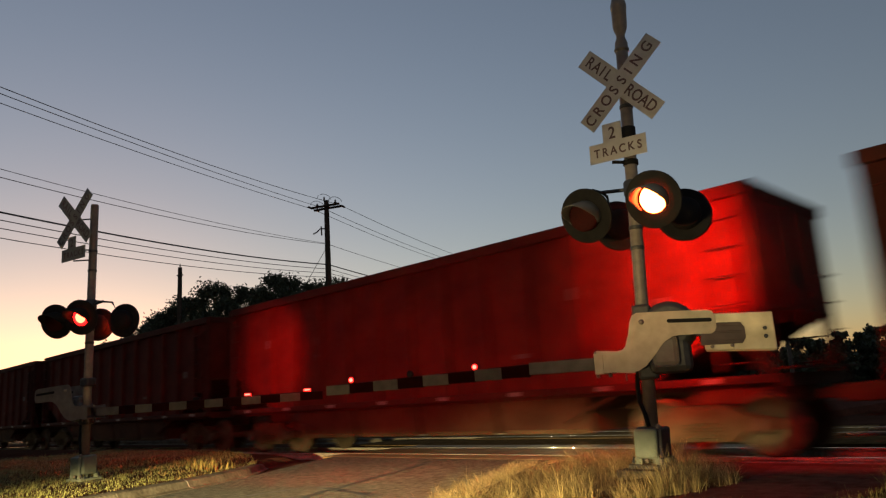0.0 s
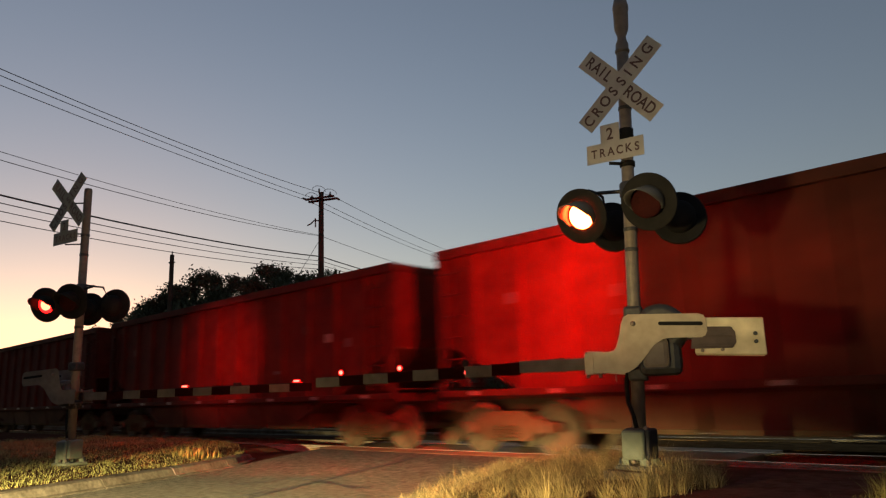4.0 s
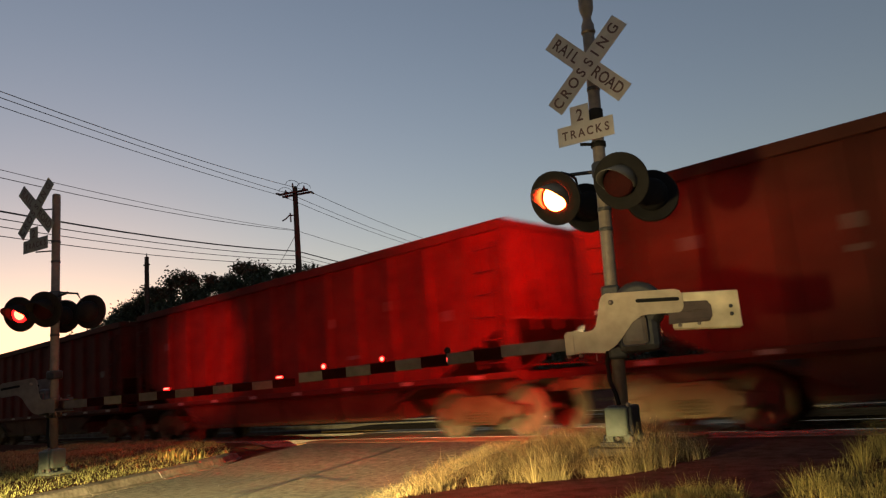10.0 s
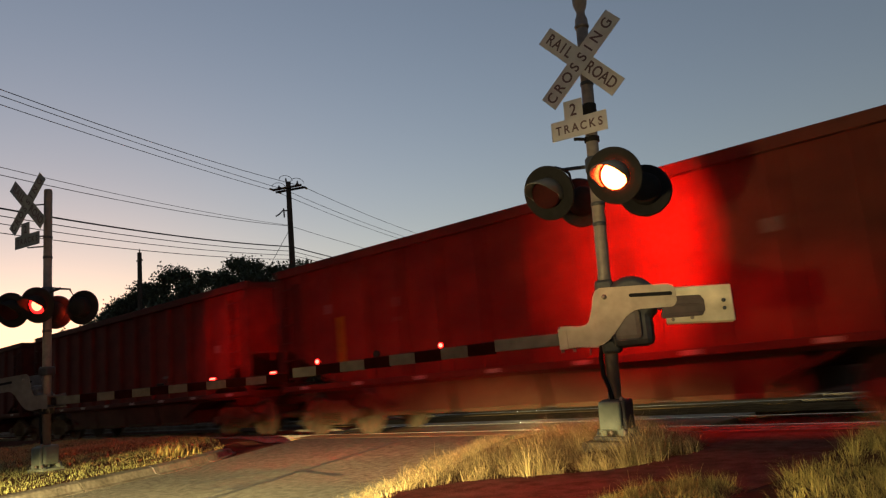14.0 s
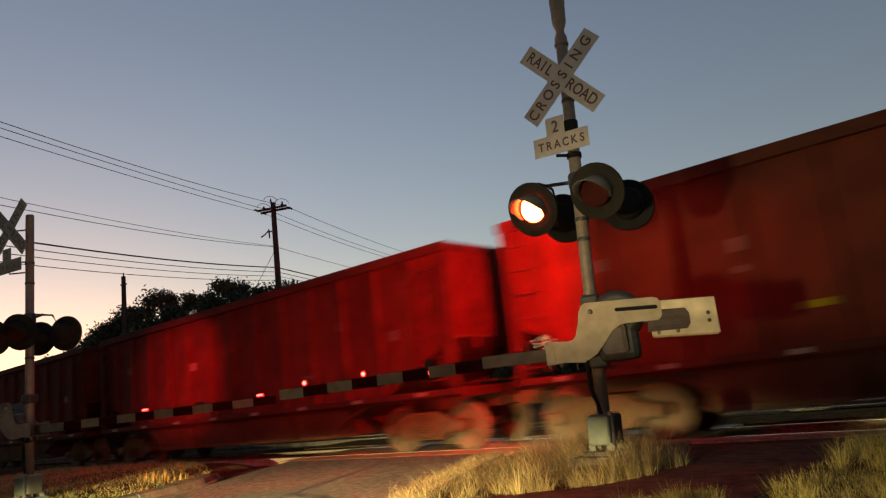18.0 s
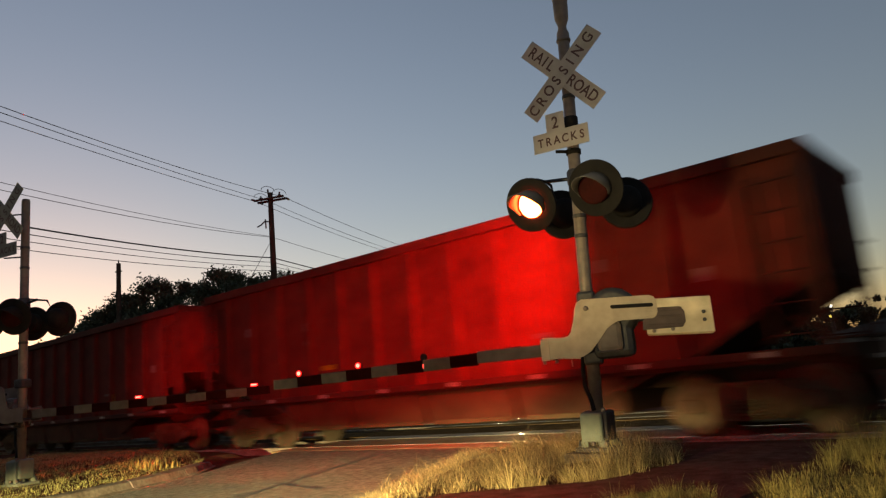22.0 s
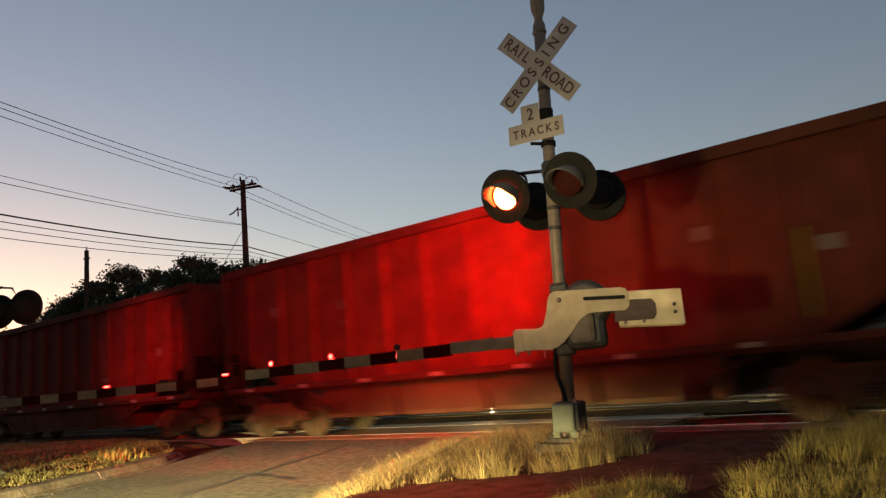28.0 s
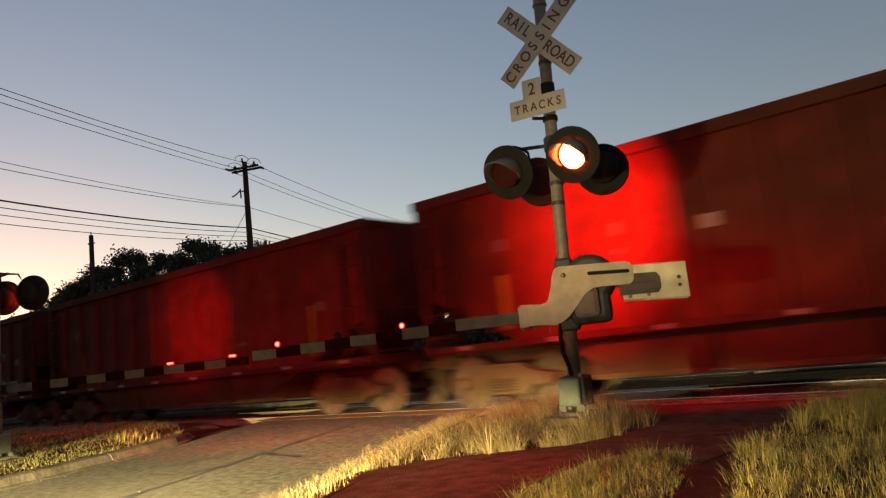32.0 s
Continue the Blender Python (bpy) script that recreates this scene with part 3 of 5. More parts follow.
def crossing_signal(m, height, drop_arm, label, finial, signs, spread, reach, beams, delay, z_head):
    """Mast with signs and four signal heads. Local x runs along the line of the gates, -y towards the road users."""
    sig = thing("crossing_signal", m, label, "crossing signal", "crossing signals")
    bm = lathe(B(), (0, 0, 1), [(0.12, 0.071), (1.9, 0.071), (height - 0.03, 0.069), (height, 0.06)], 24)
    mast = part("mast", bm, galvanised, sig, "dull aluminium tube mast")
    for z in (2.32, 2.55, 3.62, 3.98):
        part("band", lathe(B(), (0, 0, 1), [(z, 0.074), (z + 0.008, 0.077), (z + 0.035, 0.077), (z + 0.043, 0.074)], 20), dark_metal, mast)
    if finial:
        part("sign_clamp", lathe(B(), (0, 0, 1), [(3.585, 0.074), (3.59, 0.083), (3.75, 0.083), (3.755, 0.074)], 20), black_paint, mast)
        part("plate_clamp", chain(lathe(B(), (0, 0, 1), [(3.30, 0.074), (3.305, 0.086), (3.36, 0.086), (3.365, 0.074)], 20), [(-0.05, -0.06, 3.335), (-0.13, -0.1, 3.345), (-0.17, -0.11, 3.35)], 0.02, 8), black_paint, mast)
        part("cap", lathe(B(), (0, 0, 1), [(height - 0.09, 0.077), (height - 0.07, 0.085), (height - 0.055, 0.085), (height - 0.05, 0.076), (height + 0.02, 0.074), (height + 0.08, 0.052),
             (height + 0.12, 0.05), (height + 0.2, 0.078), (height + 0.24, 0.084), (height + 0.44, 0.088), (height + 0.46, 0.093), (height + 0.5, 0.093), (height + 0.6, 0.07)], 24), galvanised, sig, "stepped metal cap")
    # base casting on its concrete footing
    part("footing", box(B(), -0.3, -0.3, -0.35, 0.3, 0.3, -0.005, 0.02), concrete, sig)
    base = part("base", box(box(B(), -0.13, -0.13, 0.1, 0.15, 0.14, 0.42, 0.03), -0.2, -0.2, 0.0, 0.2, 0.2, 0.045, 0.01), dark_metal if finial else box_green, sig, "dark cast base with corner bolts" if finial else "pale green cast base")
    for sx in (-1, 1):
        for sy in (-1, 1):
            part("foot", plate(B(), [(sx * 0.06, 0.03), (sx * 0.19, 0.03), (sx * 0.17, 0.07), (sx * 0.1, 0.15), (sx * 0.06, 0.15)], sy * 0.15 - 0.02, sy * 0.15 + 0.02), box_green, base)
    for sx in (-1, 1):
        for sy in (-1, 1):
            part("bolt", lathe(B(), (0, 0, 1), [(0.03, 0.025), (0.075, 0.025), (0.08, 0.02), (0.12, 0.012)], 6), dark_metal, base).location = (sx * 0.155, sy * 0.155, 0.0)
    part("junction_cover", box(B(), -0.135, -0.185, 0.1, 0.115, -0.13, 0.4, 0.025), box_green, base, "pale green painted cover")
    for bx, bz in ((0.14, 0.43), (0.15, 0.09), (0.0, 0.085)):
        part("cover_bolt", lathe(B(), (0, -1, 0), [(0, 0.022), (0.03, 0.022), (0.035, 0.014)], 8), galvanised, base).location = (bx, -0.16, bz)
    # conduit from the gate machine down to the base
    part("conduit", chain(B(), [(-0.09, -0.02, 1.05), (-0.11, -0.03, 0.85), (-0.09, -0.05, 0.68), (-0.03, -0.07, 0.55), (0.0, -0.075, 0.42)], 0.024, 10), black_paint, sig)
    # sign boards, held off the mast by brackets
    sx, sy, sz, drop, roll, roll2, dx2 = signs
    for bz in (sz - 0.02, sz - drop + 0.06, sz - drop - 0.13):
        part("bracket", chain(B(), [(0, -0.05, bz), (sx * 0.5, sy * 0.6, bz), (sx, sy + 0.008, bz)], 0.013, 6), dark_metal, sig)
    sign_set(sig, sx, sy, sz, drop, roll, roll2, dx2, sign_white if finial else sign_shaded, "white" if finial else "shade-darkened white")
    # cross arm and the heads
    za = z_head + 0.30
    for s in (-1, 1):
        arm = part("cross_arm", chain(B(), [(0, 0, za - 0.02), (s * 0.2, 0, za), (s * (spread - 0.02), s * 0.0, za + 0.015)], 0.022, 10), dark_metal, sig)
        for d in (-1, 1):
            part("hanger", chain(B(), [(s * (spread - 0.03), 0, za + 0.01), (s * spread, d * reach * 0.4, za + 0.01), (s * spread, d * (reach - 0.12), z_head + 0.1)], 0.018, 8), dark_metal, arm)
    part("crossarm_box", lathe(B(), (0, 0, 1), [(za - 0.1, 0.09), (za - 0.08, 0.1), (za + 0.06, 0.1), (za + 0.08, 0.085)], 16), dark_metal, sig)
    for s, beat in ((-1, 0), (1, 1)):
        signal_head(sig, s * spread + (0.03 if s < 0 else 0.0), -reach, z_head - (0.045 if s < 0 and finial else 0.0), drop_arm, beat, delay, beams[3], 84 if finial else 120, lens=None if finial else dim_lens, dip=19.0 if finial else 14.0)
        signal_head(sig, s * spread, reach, z_head, 180 + beams[1 + beat], beat, delay, beams[0] * (1.35 if s < 0 or not finial else 3.0), 74, short=0.2 if finial else 0.14, tilt=-0.08 if finial else -0.2, core=beams[4] * (1.35 if s < 0 else 1.0))
    return sig


# ---- gates ----
ARM_LAMPS = []


def gate_arm_lamp(gate, x, z, beat, delay, round_lens):
    """A small lamp on top of the arm; its glowing body drops into the hollow arm while it is dark."""
    if round_lens:
        def disc(r, y):
            return tube(B(), [((0, -y, 0), (0, 1, 0), r * 0.8), ((0, -y * 0.8, 0), (0, 1, 0), r), ((0, y * 0.8, 0), (0, 1, 0), r), ((0, y, 0), (0, 1, 0), r * 0.8)], 18)
        dark, bright, core, up = disc(0.04, 0.018), disc(0.038, 0.024), disc(0.027, 0.028), 0.045
    else:
        dark, bright, core, up = (box(B(), -0.07, -0.016, -0.02, 0.07, 0.016, 0.02, 0.01), box(B(), -0.066, -0.024, -0.02, 0.066, 0.024, 0.02, 0.012),
                                  box(B(), -0.048, -0.028, -0.013, 0.048, 0.028, 0.013, 0.008), 0.03)
    body = part("lamp_body", dark, black_paint, gate, "small dark lamp on top of the arm")
    body.location = (x, 0, z + up)
    # red lens with a hot middle, one rigid piece
    n = len(bright.faces)
    me = bpy.data.meshes.new("core")
    core.to_mesh(me)
    core.free()
    bright.from_mesh(me)
    bpy.data.meshes.remove(me)
    bright.faces.ensure_lookup_table()
    bright.normal_update()
    for f in bright.faces[n:]:
        f.material_index = 2 if f.normal.y > 0.8 else 1
    glow = part("glow", bright, arm_lens, body, "lit red lamp")
    glow.data.materials.append(arm_core)
    glow.data.materials.append(arm_glow)
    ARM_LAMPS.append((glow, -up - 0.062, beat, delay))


def crossing_gate(m, side, arm_from, root, arm_len, arm_drop, lamps, label, delay, round_lens, metal, n, shift=0.0):
    """Lowered gate. Local origin at the pivot, the arm runs towards -x times side."""
    gate = thing("crossing_gate", m, label, "crossing gate", "crossing gates")
    s = side
    outline = [(-.486, -.294), (-.27, -.3), (-.215, -.285), (-.185, -.25), (-.14, -.11), (-.12, -.0), (-.09, .07), (-.04, .1), (.72, .107), (.775, .09), (.8, .045),
               (.8, -.075), (.775, -.12), (.74, -.14), (.40, -.146), (.32, -.16), (.22, -.22), (.09, -.37), (0., -.46), (-.08, -.51), (-.16, -.53), (-.486, -.518)]
    sag = Matrix(((1, 0, 0, shift), (0, 1, 0, 0), (-0.06 * s, 0, 1, 0), (0, 0, 0, 1)))

    def tilt(bm):
        bmesh.ops.transform(bm, matrix=sag, verts=bm.verts)
        return bm
    pl = [(s * x * (0.92 if x > 0 else 1.04), z) for x, z in outline]
    for k, y in enumerate((-0.2, 0.19)):
        p = part("side_plate", tilt(plate(B(), pl, y, y + 0.012)), metal, gate, "cranked grey steel arm plate with a long slot")
        part("slot", tilt(plate(B(), [(s * .26, -.008), (s * .275, -.018), (s * .685, -.018), (s * .7, -.008), (s * .7, .012), (s * .685, .022), (s * .275, .022), (s * .26, .012)], y - 0.004, y + 0.016)), black_paint, p)
        part("pivot_bolt", lathe(B(), (0, -1, 0), [(0.0, 0.03), (0.012, 0.03), (0.013, 0.018), (0.028, 0.018), (0.032, 0.012)], 6), galvanised, p).location = (shift, y, 0)
    # clamp with its bolts at the root of the arm
    cl = part("arm_clamp", box(box(B(), s * -.54 + shift, -0.19, -.505, s * -.36 + shift, 0.19, -.49), s * -.54 + shift, -0.19, -.315, s * -.36 + shift, 0.19, -.3), metal, gate)
    part("clamp_plate", box(B(), s * -.535 + shift, -0.206, -.515, s * -.44 + shift, -0.2, -.29, 0.004), metal, gate)
    for bx in (-.52, -.39):
        for bz in (-.3, -.53):
            part("clamp_bolt", rod(B(), (s * bx + shift, -0.17, bz - 0.02), (s * bx + shift, -0.17, bz + 0.03), 0.012, seg=6), galvanised, cl)
            part("clamp_bolt", rod(B(), (s * bx + shift, -0.06, bz - 0.02), (s * bx + shift, -0.06, bz + 0.03), 0.012, seg=6), galvanised, cl)
    if round_lens:
        # counterweights
        for y in (-0.19, 0.14):
            w = part("counterweight", tilt(box(B(), s * .6, y, -.31, s * 1.275, y + 0.05, .065, 0.012)), weight_metal, gate, "stained pale steel counterweight slab")
            part("weight_bolt", lathe(B(), (0, -1, 0), [(0, .02), (.012, .02), (.016, .012)], 8), dark_metal, w).location = (s * 1.185, y, -.17)
            part("weight_bolt", lathe(B(), (0, -1, 0), [(0, .02), (.012, .02), (.016, .012)], 8), dark_metal, w).location = (s * 1.185, y, -.25)
        br = part("weight_bracket", tilt(plate(B(), [(s * .6, -.03), (s * .96, -.03), (s * 1.0, -.08), (s * 1.0, -.19), (s * .96, -.245), (s * .56, -.26)], -0.196, -0.19)), rusty_brown, gate)
        for z0, z1 in ((-.065, -.035), (-.135, -.115), (-.235, -.205)):
            part("bracket_rib", tilt(box(B(), s * .62, -0.1985, z0, s * .975, -0.1955, z1, 0.006)), rusty_brown, br)
        for bx in (.67, .86):
            part("bracket_bolt", lathe(B(), (0, -1, 0), [(0, .018), (.02, .018), (.024, .012)], 8), galvanised, br).location = (s * bx, -0.192, -.315)
    # machine housing behind the plates
    rr = 1.0 if round_lens else 0.55
    bm = lathe(B(), (0, 1, 0), [(-0.16, 0.2 * rr), (-0.14, 0.26 * rr), (0.1, 0.28 * rr), (0.14, 0.25 * rr), (0.15, 0.1 * rr)], 28)
    bmesh.ops.transform(bm, matrix=Matrix.Translation((s * .27 * rr, 0, -.06 if round_lens else -.3)), verts=bm.verts)
    mach = part("machine_housing", bm, dark_metal, gate, "dark cast machine housing")
    part("housing_lower", box(B(), s * .02, -0.16, -.55, s * .46 * rr, 0.16, -.1, 0.07), dark_metal, mach)
    part("housing_cover", box(B(), s * .06, -0.185, -.48, s * .34 * rr, -0.15, -.16, 0.05), dim_gate_metal if round_lens else dark_metal, mach)
    part("mast_clamp", box(B(), -.1, -0.1, .05, .1, 0.1, .2, 0.03), dark_metal, mach)
    part("mast_clamp", box(B(), -.1, -0.1, -.6, .1, 0.1, -.45, 0.03), dark_metal, mach)
    part("drain_pin", rod(B(), (s * -.22, -.15, -.6), (s * -.22, -.15, -.53), 0.008, seg=6), galvanised, mach)
    # the arm, in banded lengths, with the lamps on top
    a0, z0, hgt = arm_from, -.395, 0.135
    slope = arm_drop / arm_len
    arm = part("arm_root", box(B(), s * -(a0 - 0.25), -0.035, z0 - hgt / 2, s * -(a0 + root), 0.035, z0 + hgt / 2, 0.006), arm_grey, gate, "dull metal root of the arm")
    x = a0 + root + 0.0005
    step = (arm_len - root) / n
    for k in range(n):
        zz = z0 - slope * (x - a0)
        hh = hgt * (1 - 0.15 * k / n)
        bm = box(B(), s * -x, -0.03, zz - hh / 2, s * -(x + step - 0.0005), 0.03, zz + hh / 2, 0.005)
        part("arm_band", bm, arm_red if k % 2 == 0 else arm_white, gate, "red retroreflective band" if k % 2 == 0 else "white retroreflective band")
        x += step
    for ax, beat in lamps:
        gate_arm_lamp(gate, s * -ax, z0 - slope * (ax - a0) + hgt / 2 - 0.004, beat, delay, round_lens)
    chainpts = [(s * -(a0 + 0.3), 0.03, z0 + 0.075)] + [(s * -(a0 + 0.3 + (arm_len - 0.4) * i / 8), 0.033, z0 - slope * arm_len * i / 8 + 0.066) for i in range(1, 9)]
    part("lamp_cable", chain(B(), chainpts, 0.006, 6), black_paint, arm)
    return gate


def lean(x, y, z, tx, ty, yaw):
    """A mast's foot that leans by tx, ty metres in each metre of height."""
    up = Vector((tx, ty, 1)).normalized()
    q = Vector((0, 0, 1)).rotation_difference(up).to_matrix().to_4x4()
    return Matrix.Translation((x, y, z)) @ q @ Matrix.Rotation(radians(yaw), 4, "Z")


near_foot = lean(-4.035, 7.095, 0.27, 0.032, 0.018, 7.0)
crossing_signal(near_foot, 4.78, -3.0, "aluminium crossing mast with crossed boards and four round red signals", True,
                (-0.005, -0.12, 4.253, 0.768, -1.2, 0.6, -0.088), 0.40, 0.45, (200.0, 43.0, 22.0, 450.0, 7200.0), 0.0, 2.74)
crossing_gate(pose(-3.98, 7.105, 1.775, 0, 0, 24), 1, 0.50, 0.80, 3.42, 0.09, ((1.95, 1), (2.78, 0), (3.57, 2)),
              "lowered crossing gate with cranked plates, counterweight and banded arm", 0.0, True, gate_metal, 8)

left_foot = lean(-13.5, 4.717, 0.13, 0.0, 0.0, 15.0)
crossing_signal(left_foot, 4.88, 20.0, "aluminium crossing mast standing on the grass verge behind the kerb", False,
                (-0.26, -0.21, 4.62, 0.655, 1.1, 1.1, 0.0), 0.36, 0.42, (200.0, 25.0, 18.0, 22.0, 4300.0), 0.045, 2.73)
crossing_gate(pose(-13.5, 4.72, 1.66, 0, 0, 23), -1, 0.5, 0.25, 4.22, -0.02, ((2.38, 0), (3.39, 1), (4.48, 2)),
              "lowered crossing gate with a banded arm over the far lane", 0.045, False, dim_gate_metal, 11, -0.3)

# ---- freight cars ----
PITCH, BODY, TOPZ, SILL, HW = 16.13, 14.74, 3.96, 1.16, 1.5
WHEEL_R = 0.457


def hopper_car():
    car = thing("hopper_car", Matrix(), "dark oxide-red open-top coal hopper car with ribbed sides", "freight car", "coal train")
    side_pts = [(0, TOPZ - 0.1), (0, 2.15), (1.9, SILL), (BODY - 1.9, SILL), (BODY, 2.15), (BODY, TOPZ - 0.1)]
    for s in (-1, 1):
        part("side_sheet", plate(B(), side_pts, s * (HW - 0.11), s * (HW - 0.13)), car_paint, car)
        part("top_chord", box(B(), -0.05, s * (HW - 0.15), TOPZ - 0.19, BODY + 0.05, s * HW, TOPZ, 0.015), car_edge, car)
        part("side_sill", box(box(B(), 0.0, s * (HW - 0.16), SILL - 0.1, BODY, s * HW, SILL + 0.02, 0.01), 0.0, s * (HW - 0.12), SILL - 0.16, BODY, s * (HW - 0.1), SILL - 0.1), car_edge, car)
        for e in (0, 1):
            x = 0.0 if e == 0 else BODY - 0.11
            part("corner_post", box(B(), x, s * (HW - 0.13), SILL, x + 0.11, s * (HW - 0.01), TOPZ - 0.18, 0.008), car_edge, car)
            bm = B()
            x0 = 0.2 if e == 0 else BODY - 0.72
            for i in range(6):
                rod(bm, (x0, s * (HW + 0.02), 1.35 + 0.42 * i), (x0 + 0.5, s * (HW + 0.02), 1.35 + 0.42 * i), 0.014, seg=6)
            for xx in (x0, x0 + 0.5):
                box(bm, xx - 0.02, s * (HW - 0.05), 1.25, xx + 0.02, s * (HW + 0.03), 3.55)
            part("ladder", bm, car_edge, car)
    n = 13
    for i in range(n):
        x = 0.95 + (BODY - 1.9) * i / (n - 1)
        low = SILL + 0.02 if 1.9 <= x <= BODY - 1.9 else SILL + 0.02 + (2.15 - SILL) * (1.9 - min(x, BODY - x)) / 1.9
        for s in (-1, 1):
            bm = B()
            prof = [(-0.085, HW - 0.11), (-0.05, HW - 0.015), (0.05, HW - 0.015), (0.085, HW - 0.11)]
            a = [bm.verts.new((x + px, s * py, low)) for px, py in prof]
            b = [bm.verts.new((x + px, s * py, TOPZ - 0.19)) for px, py in prof]
            for j in range(3):
                bm.faces.new((a[j], a[j + 1], b[j + 1], b[j]))
            bm.faces.new(a)
            bm.faces.new(b[::-1])
            bmesh.ops.recalc_face_normals(bm, faces=bm.faces)
            part("rib", bm, rib_paint, car)
    for e in (0, 1):
        def ex(x):
            return x if e == 0 else BODY - x
        part("end_sheet", box(B(), ex(0.0), -(HW - 0.13), 2.15, ex(0.02), HW - 0.13, TOPZ - 0.1), car_paint, car)
        bm = B()
        q = [(0.02, 2.15), (3.6, 0.62), (3.6, 0.58), (0.0, 2.11)]
        for y0 in (-(HW - 0.13),):
            plate(bm, [(ex(x), z) for x, z in q], y0, -y0)
        part("slope_sheet", bm, car_under, car)
        part("end_chord", box(B(), ex(-0.05), -HW + 0.15, TOPZ - 0.17, ex(0.08), HW - 0.15, TOPZ - 0.01, 0.01), car_edge, car)
        for y in (-0.75, 0.0, 0.75):
            part("end_rib", box(B(), ex(-0.04), y - 0.05, 1.9, ex(0.0), y + 0.05, TOPZ - 0.17, 0.006), car_paint, car)
        part("end_sill", box(B(), ex(-0.08), -HW + 0.1, SILL - 0.16, ex(0.12), HW - 0.1, SILL + 0.02, 0.012), car_edge, car)
        for y in (-1.2, 1.2):
            part("end_strut", chain(B(), [(ex(0.1), y, SILL), (ex(0.7), y, 1.84)], 0.035, 6), car_edge, car)
        part("coupler", box(box(box(B(), ex(-0.42), -0.08, 0.78, ex(0.1), 0.08, 0.94, 0.02), ex(-0.72), -0.14, 0.72, ex(-0.4), 0.05, 1.0, 0.04), ex(-0.7), 0.06, 0.74, ex(-0.5), 0.16, 0.98, 0.03), truck_iron, car)
        part("air_hose", chain(B(), [(ex(-0.1), 0.3, 0.95), (ex(-0.35), 0.32, 0.7), (ex(-0.6), 0.28, 0.5), (ex(-0.7), 0.2, 0.55)], 0.025, 6), black_paint, car)
        for zz in (1.45, 1.85, 2.3, 2.75):
            part("grab_iron", chain(B(), [(ex(-0.02), 1.05, zz), (ex(-0.1), 1.05, zz), (ex(-0.1), 1.45, zz), (ex(-0.02), 1.45, zz)], 0.012, 6), car_edge, car)
        if e:
            part("brake_wheel", tube(B(), [((ex(-0.16), -0.75, 2.55), (1, 0, 0), 0.28), ((ex(-0.18), -0.75, 2.55), (1, 0, 0), 0.28)], 20), car_edge, car)
            part("end_platform", box(B(), ex(-0.22), -1.3, 1.24, ex(0.0), 1.3, 1.27), car_edge, car)
    # hopper bays between the trucks
    part("center_sill", box(B(), -0.1, -0.2, 0.75, BODY + 0.1, 0.2, 1.1, 0.01), car_under, car)
    for i in range(4):
        x0 = 3.1 + i * (BODY - 6.2) / 4
        w = (BODY - 6.2) / 4
        bm = B()
        a = [(x0 + 0.02, SILL - 0.1), (x0 + w - 0.02, SILL - 0.1), (x0 + w - 0.07, 0.43), (x0 + 0.07, 0.43)]
        va = [bm.verts.new((x, -(HW - 0.14 if z > 0.8 else HW - 0.27), z)) for x, z in a]
        vb = [bm.verts.new((x, (HW - 0.14 if z > 0.8 else HW - 0.27), z)) for x, z in a]
        bm.faces.new(va)
        bm.faces.new(vb[::-1])
        for j in range(4):
            bm.faces.new((va[j], vb[j], vb[(j + 1) % 4], va[(j + 1) % 4]))
        bmesh.ops.recalc_face_normals(bm, faces=bm.faces)
        part("hopper_bay", bm, car_under, car)
        for y0 in (-1.26, 1.18):
            part("door_frame", box(B(), x0 + 0.12, y0, 0.4, x0 + w - 0.12, y0 + 0.08, 0.48, 0.008), truck_iron, car)
    # small white reflectors along the sill and stencilled lettering as plain bars
    for s in (-1, 1):
        for i in range(8):
            x = 0.9 + i * (BODY - 1.8) / 7
            part("reflector", box(B(), x - 0.09, s * (HW + 0.001), SILL - 0.075, x + 0.09, s * (HW + 0.004), SILL - 0.005), reflector_white, car)
        for x, z, w, h in ((1.7, 2.72, 0.36, 0.2), (3.95, 2.6, 0.2, 0.2), (3.95, 2.3, 0.2, 0.09), (BODY - 3.3, 2.66, 0.3, 0.2), (BODY - 1.7, 2.25, 0.2, 0.2), (BODY - 4.6, 1.75, 0.3, 0.08)):
            part("stencil", box(B(), x, s * (HW - 0.13), z, x + w, s * (HW - 0.104), z + h), stencil_white, car)
    # trucks
    for e, xc in ((0, 1.32), (1, BODY - 1.32)):
        for s in (-1, 1):
            fr = [(-1.12, 0.4), (-1.12, 0.56), (-0.72, 0.62), (-0.42, 0.78), (0.42, 0.78), (0.72, 0.62), (1.12, 0.56), (1.12, 0.4), (0.72, 0.4), (0.5, 0.24), (-0.5, 0.24), (-0.72, 0.4)]
            f = part("truck_frame", plate(B(), [(xc + x, z) for x, z in fr], s * 0.93, s * 1.09), truck_iron, car, "cast truck side frame")
            for i in range(5):
                part("spring", lathe(B(), (0, 0, 1), [(0.29 + 0.0125 * i, 0.056 if i % 4 in (1, 2) else 0.03) for i in range(19)], 8), truck_iron, f).location = (xc - 0.22 + 0.11 * i, s * 1.1, 0)
            for ax in (-0.89, 0.89):
                part("axle_cap", tube(B(), [((xc + ax, s * 1.08, WHEEL_R), (0, s, 0), 0.12), ((xc + ax, s * 1.16, WHEEL_R), (0, s, 0), 0.1)], 12), wheel_iron, f)
        part("bolster", box(B(), xc - 0.2, -1.1, 0.5, xc + 0.2, 1.1, 0.74, 0.03), truck_iron, car)
        part("brake_beam", box(B(), xc - 0.42, -0.75, 0.32, xc - 0.36, 0.75, 0.42), car_under, car)
    ax = part("wheelset", wheelset_mesh(), wheel_iron, car, "pair of steel wheels on an axle")
